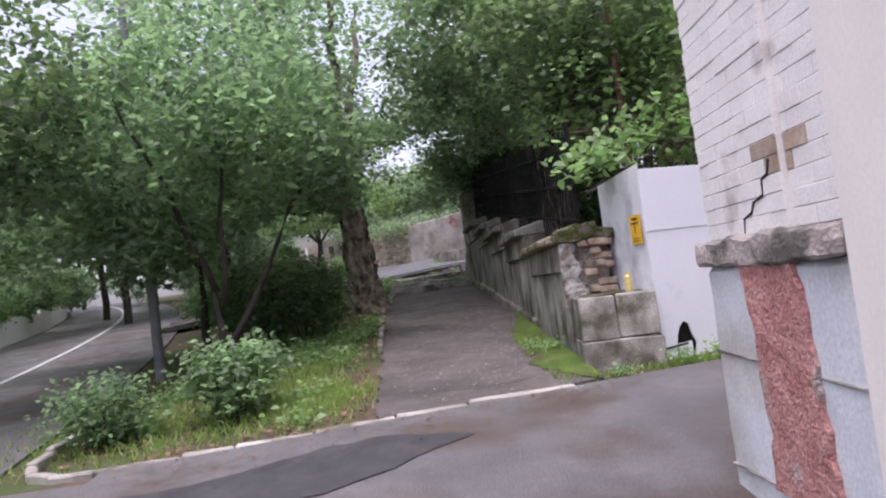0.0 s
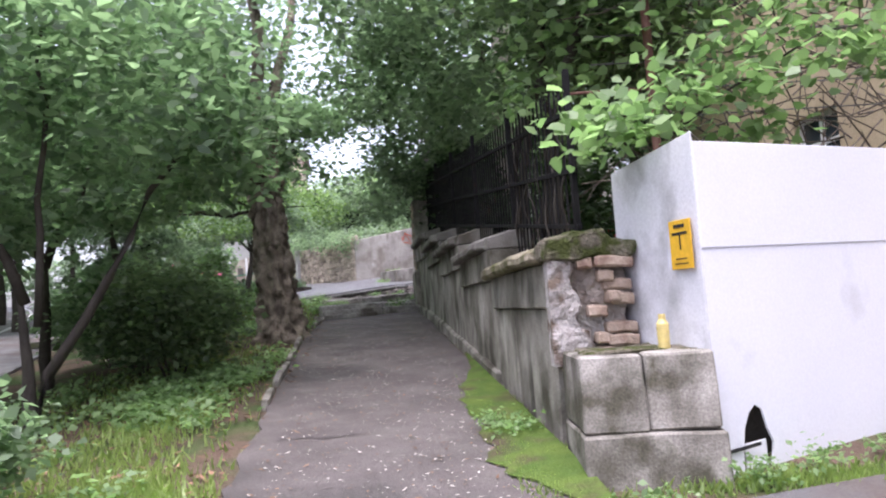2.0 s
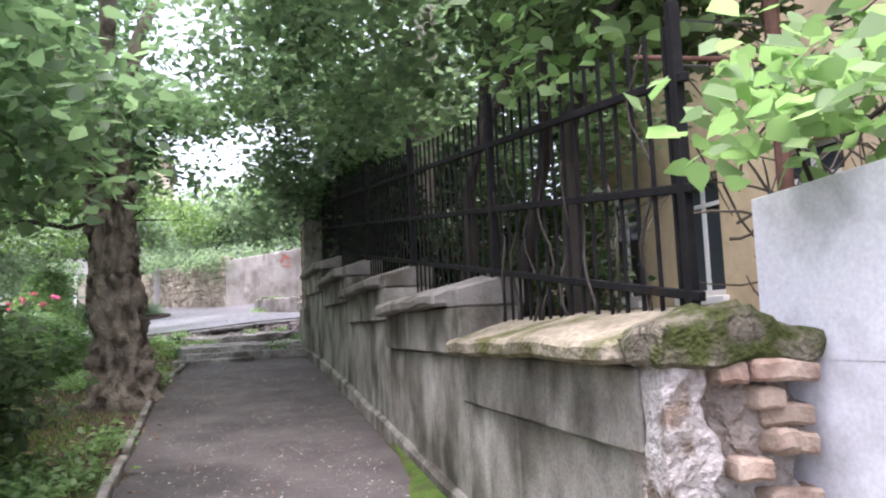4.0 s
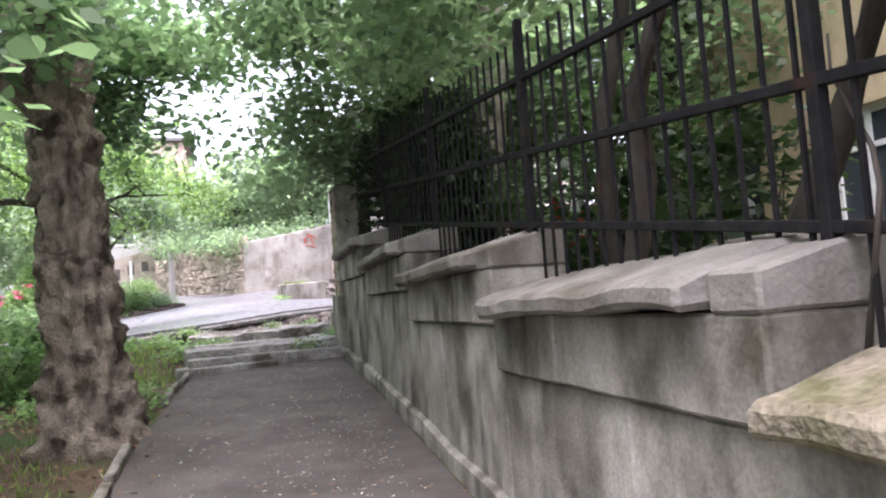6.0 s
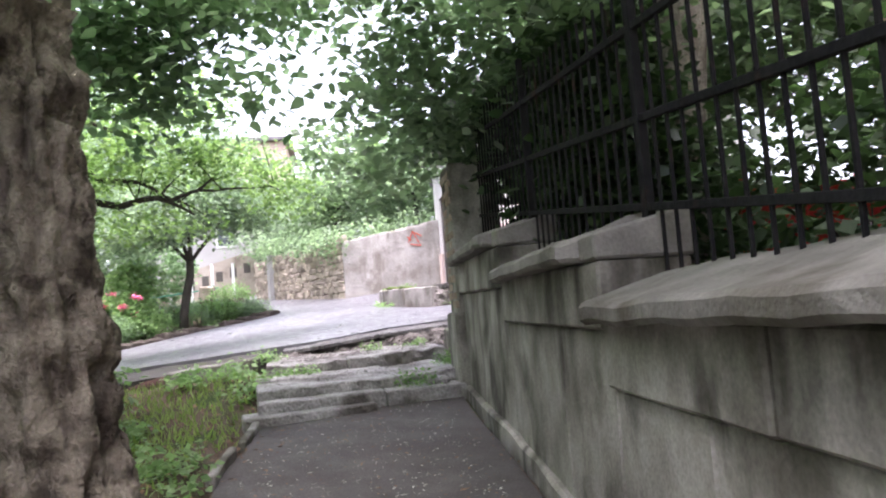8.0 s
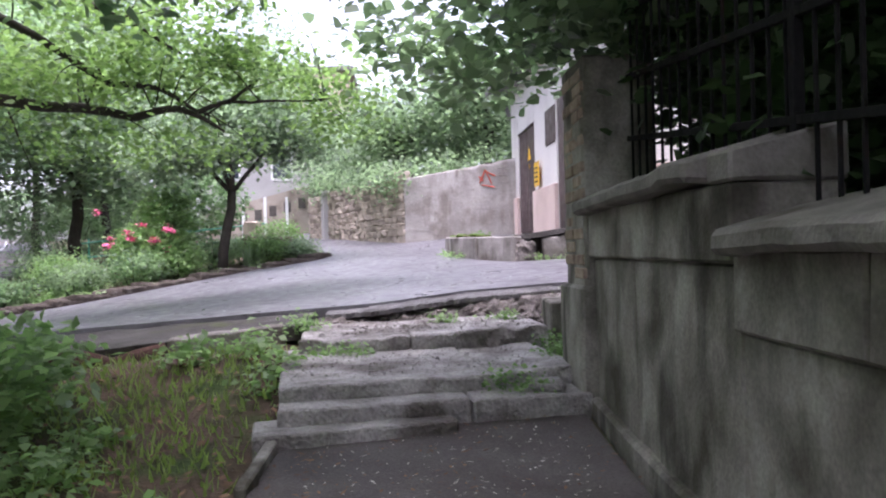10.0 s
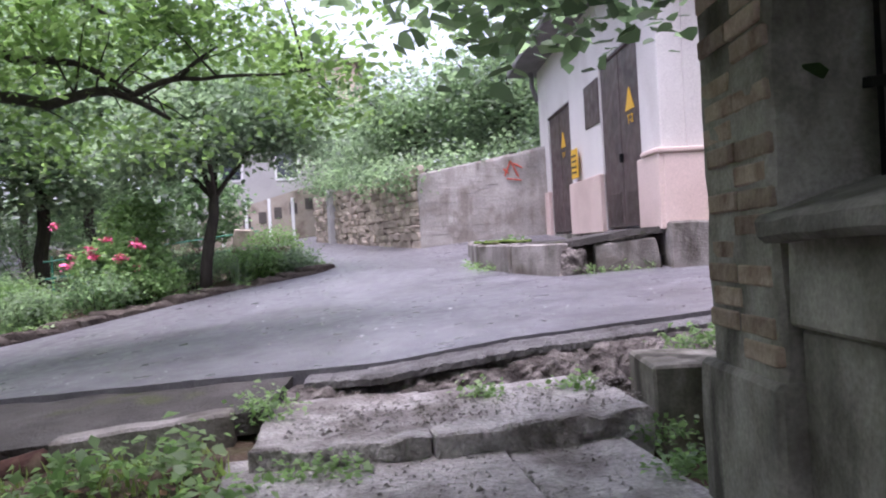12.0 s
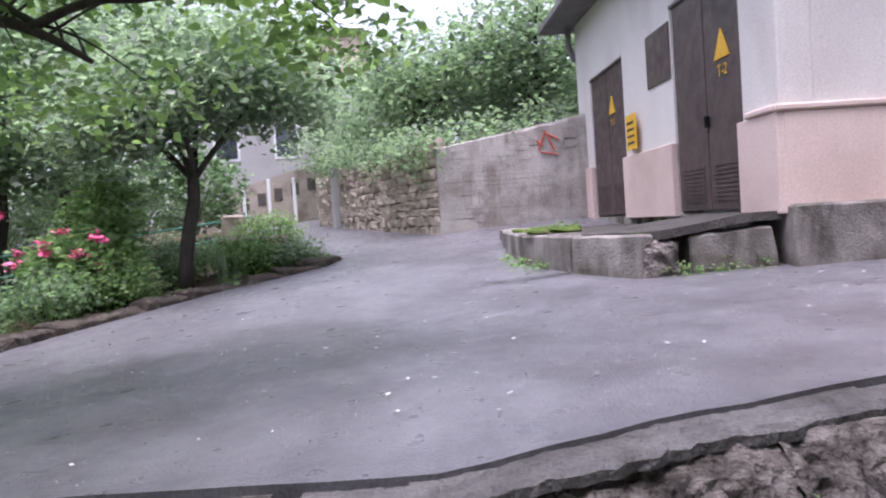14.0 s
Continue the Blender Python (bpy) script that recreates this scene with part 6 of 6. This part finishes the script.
blades("grass", [(1.0, 7.3, 0.25, 0.9, 0.4), (0.98, 8.5, 0.25, 1.4, 0.35), (2.3, 6.85, 0.8, 0.15, 0.25)], 4200, 0.06, L_GRASS, "grass and moss along the wall foot")
hb = thing("herbs", "low broad-leaved green weeds in patches on the verge", "weeds", kind="stuff")
hr = random.Random(12)
spots = []
for x0, x1, y0, y1, n in ((-3.3, -0.95, 6.3, 8.6, 42), (-2.2, -1.15, 8.5, 12.5, 40), (-3.6, -1.6, 9, 13, 40), (-2.4, -1.25, 15.6, 19.3, 60), (-4.5, -2.2, 16, 19.2, 30), (-7.5, -3.4, 23.5, 28.0, 90)):
    for k in range(n):
        x, y = hr.uniform(x0, x1), hr.uniform(y0, y1)
        if noise.noise(Vector((x, y, 7)) * 0.9) > -0.08 and (y < 22 or x < upper_left(y) - 0.25):
            spots.append(((x, y, ground_z(x, y) + 0.05), (0.12, 0.12, 0.03), 5))
crown("leaves", hb, rng, spots, 0.075, L_BRIGHT, per=14, twig=0.1)
wd = thing("weeds", "broad-leaved weeds at the fence foot and among steps", "weeds", kind="stuff")
wc = [((x, y, z), (0.14, 0.07, 0.03), 6) for x, y, z in ((2.1, 6.80, 0.62), (2.5, 6.95, 0.63), (3.0, 7.1, 0.64), (1.5, 6.6, 0.56), (-1.36, 19.72, 1.90), (-1.42, 19.86, 1.92), (-1.1, 19.02, 1.76), (-0.85, 19.05, 1.76), (0.22, 18.14, 1.68), (0.30, 18.05, 1.66), (0.70, 19.38, 1.78), (0.62, 18.95, 1.77), (0.72, 18.8, 1.77), (1.02, 20.2, 2.10), (1.2, 20.22, 2.12), (0.3, 19.98, 1.92), (-0.2, 19.92, 1.90), (1.16, 24.22, 2.36), (1.4, 24.24, 2.36), (1.6, 24.26, 2.37), (1.82, 24.3, 2.38), (0.02, 25.4, 2.40), (-0.1, 25.8, 2.42), (-0.16, 26.3, 2.44), (0.4, 26.5, 2.75), (1.0, 8.0, 0.75), (0.95, 8.25, 0.77))]
crown("leaves", wd, rng, wc, 0.045, L_BRIGHT, per=20, twig=0.06)
pet = thing("petals", "fallen pale petals and leaf litter on the path", "petals", kind="stuff")
n = 2600
py_ = rng.uniform(6.2, 18.0, n)
px_ = np.array([path_left(b) + 0.1 + (wall_x(b) - path_left(b) - 0.3) * u ** 0.8 for b, u in zip(py_, rng.uniform(0, 1, n))])
zz = np.array([path_z(b) + 0.026 for b in py_])
ctr = np.column_stack([px_, py_, zz])
a = rng.uniform(0, 6.28, n)
u = np.column_stack([np.cos(a), np.sin(a), rng.uniform(-0.2, 0.2, n)]) * (0.005 + 0.020 * rng.uniform(0, 1, n) ** 3)[:, None]
v = np.column_stack([-np.sin(a), np.cos(a), rng.uniform(-0.2, 0.2, n)]) * rng.uniform(0.003, 0.009, n)[:, None]
ob = new("litter", fast_mesh("litter", np.stack([ctr - u, ctr - v, ctr + u, ctr + v], 1).reshape(-1, 3), 4, M_PETAL))
ob.parent = pet
bm = bmesh.new()
prev = None
for y in lin(6.55, 11.6, 64):
    w = 0.40 * smooth((y - 6.4) / 0.9) * smooth((11.6 - y) / 3.0) * (1 + 0.35 * noise.noise(Vector((y * 2.2, 0, 0))) + 0.2 * noise.noise(Vector((y * 7, 0, 0)))) + 0.01
    a = bm.verts.new((wall_x(max(y, 7.0)) - 0.03 - w, y, path_z(y) + 0.024))
    b = bm.verts.new((wall_x(max(y, 7.0)) - 0.03 - w * 0.5, y, path_z(y) + 0.040 + 0.012 * noise.noise(Vector((y * 5, 1, 0)))))
    c = bm.verts.new((wall_x(max(y, 7.0)) - 0.02, y, path_z(y) + 0.05))
    if prev:
        bm.faces.new((prev[0], prev[1], b, a))
        bm.faces.new((prev[1], prev[2], c, b))
    prev = (a, b, c)
bmesh.ops.recalc_face_normals(bm, faces=bm.faces[:])
single("moss_strip", bm, M_MOSS, "green moss strip along the wall foot", "moss", "structure")

def crack(pts, w, zf, label):
    bm = bmesh.new()
    left, right = [], []
    out = []
    for (xa, ya), (xb, yb) in zip(pts, pts[1:]):
        for k in range(8):
            t = k / 8
            out.append(Vector((xa + (xb - xa) * t, ya + (yb - ya) * t, 0)))
    for k, p in enumerate(out):
        q = p + Vector((noise.noise(p * 6), noise.noise(p * 6 + Vector((4, 0, 0))), 0)) * 0.05
        ww = w * (0.4 + abs(noise.noise(p * 9)) * 1.6) * (0.3 if k in (0, len(out) - 1) else 1)
        left.append(bm.verts.new((q.x, q.y + ww, zf(q.x, q.y))))
        right.append(bm.verts.new((q.x, q.y - ww, zf(q.x, q.y))))
    for k in range(len(out) - 1):
        bm.faces.new((right[k], right[k + 1], left[k + 1], left[k]))
    single("crack", bm, M_PATCHDARK, label, "crack", "structure")
zp_ = lambda x, y: path_z(y) + 0.024
zu_ = lambda x, y: upper_z(x, y) + 0.030
crack([(-0.62, 8.42), (-0.3, 8.36), (0.12, 8.40)], 0.012, zp_, "thin dark crack across the asphalt path")
crack([(-0.4, 6.9), (0.2, 6.75), (0.8, 6.9)], 0.014, zp_, "jagged dark crack across the asphalt path")
crack([(-1.0, 14.2), (-0.6, 14.0), (-0.2, 14.15)], 0.012, zp_, "thin dark crack across the asphalt path")
crack([(-0.55, 24.9), (0.1, 24.8), (0.65, 25.0)], 0.03, zu_, "dark cracked seam in the upper asphalt")
n = 260
sx, sy = rng.uniform(-5.0, 2.5, n), rng.uniform(20.9, 27.5, n)
ctr = np.column_stack([sx, sy, np.array([upper_z(a, e) + 0.034 for a, e in zip(sx, sy)])])
a = rng.uniform(0, 6.28, n)
u = np.column_stack([np.cos(a), np.sin(a), rng.uniform(-0.2, 0.2, n)]) * rng.uniform(0.008, 0.028, n)[:, None]
v = np.column_stack([-np.sin(a), np.cos(a), rng.uniform(-0.2, 0.2, n)]) * rng.uniform(0.005, 0.014, n)[:, None]
ob = new("fallen_petals", fast_mesh("fallen_petals", np.stack([ctr - u, ctr - v, ctr + u, ctr + v], 1).reshape(-1, 3), 4, M_FRAME))
tagged(ob, "pale fallen petals scattered on damp asphalt", "petals", kind="stuff")
# dark scraps trodden into the path
n = 2200
py_ = rng.uniform(6.4, 18.0, n)
px_ = np.array([path_left(e) + (wall_x(e) - path_left(e)) * u_ for e, u_ in zip(py_, rng.uniform(0, 1, n))])
ctr = np.column_stack([px_, py_, np.array([path_z(e) + 0.024 for e in py_])])
a = rng.uniform(0, 6.28, n)
u = np.column_stack([np.cos(a), np.sin(a), rng.uniform(-0.2, 0.2, n)]) * (0.006 + 0.03 * rng.uniform(0, 1, n) ** 3)[:, None]
v = np.column_stack([-np.sin(a), np.cos(a), rng.uniform(-0.2, 0.2, n)]) * rng.uniform(0.004, 0.012, n)[:, None]
ob = new("leaf_scraps", fast_mesh("leaf_scraps", np.stack([ctr - u, ctr - v, ctr + u, ctr + v], 1).reshape(-1, 3), 4, M_LITTER))
tagged(ob, "small brown leaf scraps trodden into the asphalt path", "leaves", kind="stuff")
gq = np.random.default_rng(44)
n = 2600
sx, sy = gq.uniform(-4.5, 3.0, n), 20.75 + 5.5 * gq.uniform(0, 1, n) ** 1.7
keep = np.array([e > upper_front(a) + 0.1 for a, e in zip(sx, sy)])
sx, sy = sx[keep], sy[keep]
gs = []
for a, e in zip(sx, sy):
    r_ = gq.uniform(0.003, 0.008)
    q = np.array((a, e, upper_z(a, e) + 0.017))
    p = [q + np.array(o) * r_ for o in ((1, 0.2, 0), (-0.3, 0.9, 0), (-0.6, -0.8, 0), (0.1, 0, 0.8))]
    gs += [p[0], p[1], p[3], p[1], p[2], p[3], p[2], p[0], p[3]]
ob = new("grit", fast_mesh("grit", np.array(gs), 3, M_STEP))
tagged(ob, "fine grey grit scattered over damp asphalt", "gravel", kind="stuff")
# brown leaf litter on the verge soil
n = 2600
sx, sy = rng.uniform(-3.6, -0.8, n), rng.uniform(5.9, 19.0, n)
ctr = np.column_stack([sx, sy, np.array([ground_z(a, e) + 0.012 for a, e in zip(sx, sy)])])
a = rng.uniform(0, 6.28, n)
u = np.column_stack([np.cos(a), np.sin(a), rng.uniform(-0.4, 0.4, n)]) * rng.uniform(0.015, 0.045, n)[:, None]
v = np.column_stack([-np.sin(a), np.cos(a), rng.uniform(-0.4, 0.4, n)]) * rng.uniform(0.010, 0.024, n)[:, None]
ob = new("dead_leaves", fast_mesh("dead_leaves", np.stack([ctr - u, ctr - v, ctr + u, ctr + v], 1).reshape(-1, 3), 4, M_LITTER))
tagged(ob, "brown dead leaves scattered over the verge soil", "leaves", kind="stuff")
n = 420
sx = rng.uniform(-2.6, 1.6, n)
sy = np.array([kerb_y(a) for a in sx]) - 0.02 - np.abs(rng.normal(size=n)) * 0.35
ctr = np.column_stack([sx, sy, np.array([path_z(e) + 0.024 for e in sy])])
a = rng.uniform(0, 6.28, n)
u = np.column_stack([np.cos(a), np.sin(a), rng.uniform(-0.3, 0.3, n)]) * rng.uniform(0.006, 0.03, n)[:, None]
v = np.column_stack([-np.sin(a), np.cos(a), rng.uniform(-0.3, 0.3, n)]) * rng.uniform(0.004, 0.014, n)[:, None]
ob = new("gutter_litter", fast_mesh("gutter_litter", np.stack([ctr - u, ctr - v, ctr + u, ctr + v], 1).reshape(-1, 3), 4, M_LITTER))
tagged(ob, "brown leaf scraps and dirt along the kerb gutter", "leaves", kind="stuff")
# grit on the broken steps
n = 1500
sx = rng.uniform(-1.2, 0.66, n)
sy = rng.uniform(0, 1, n)
low_ = rng.uniform(0, 1, n) < 0.4
yy = np.where(low_, 18.0 + 0.2 * (sx + 1.2) + sy * 1.1, 19.2 + 0.18 * (sx + 1.3) + sy * 0.62)
st = np.where(low_, 1.722 + 0.025 * sy, 1.855 + 0.02 * (sx + 1.2) + 0.02 * sy)
ctr = np.column_stack([sx, yy, st])
gs = []
for k in range(n):
    r_ = rng.uniform(0.005, 0.013) * (2 if rng.uniform() > 0.95 else 1)
    p = [ctr[k] + np.array(o) * r_ for o in ((1, 0.2, 0), (-0.3, 0.9, 0), (-0.6, -0.8, 0), (0.1, 0, 0.8))]
    gs += [p[0], p[1], p[3], p[1], p[2], p[3], p[2], p[0], p[3]]
ob = new("grit", fast_mesh("grit", np.array(gs), 3, M_STEP))
tagged(ob, "loose grey grit and pebbles on the broken steps", "gravel", kind="stuff")
# stone posts and green rail in the flower bed
sp = thing("stone_post", "old squared stone post in the flower bed", "post", at=(-4.6, 30.2, ground_z(-4.6, 30.2)))
part("shaft", rough_box(-0.17, 0.17, -0.15, 0.15, -0.1, 0.85, 0.03, 0.15, 3, 0.03), M_RUBSTONE, sp)
sb = thing("stone_planter", "low mossy stone planter among the flowers", "planter", at=(-4.0, 29.3, ground_z(-4.0, 29.3)))
part("body", rough_box(-0.5, 0.5, -0.25, 0.25, -0.1, 0.5, 0.03, 0.15, 5, 0.04), M_MOSSCOPE, sb)
gr_ = thing("rail", "green painted garden rail beside the flower bed", "railing", at=(-6.0, 29.0, ground_z(-6.0, 29.0)))
for k in range(2):
    bm = bmesh.new()
    tube(bm, [(-1.6, -0.6, 0.35 + 0.3 * k), (1.6, 1.6, 0.75 + 0.3 * k)], 0.02, 0.02, 6)
    part("bar", bm, M_GREENRAIL, gr_)
for k in range(3):
    bm = bmesh.new()
    tube(bm, [(-1.5 + 1.5 * k, -0.5 + k, -0.1), (-1.5 + 1.5 * k, -0.5 + k, 0.75 + 0.19 * k)], 0.02, 0.02, 6)
    part("post", bm, M_GREENRAIL, gr_)
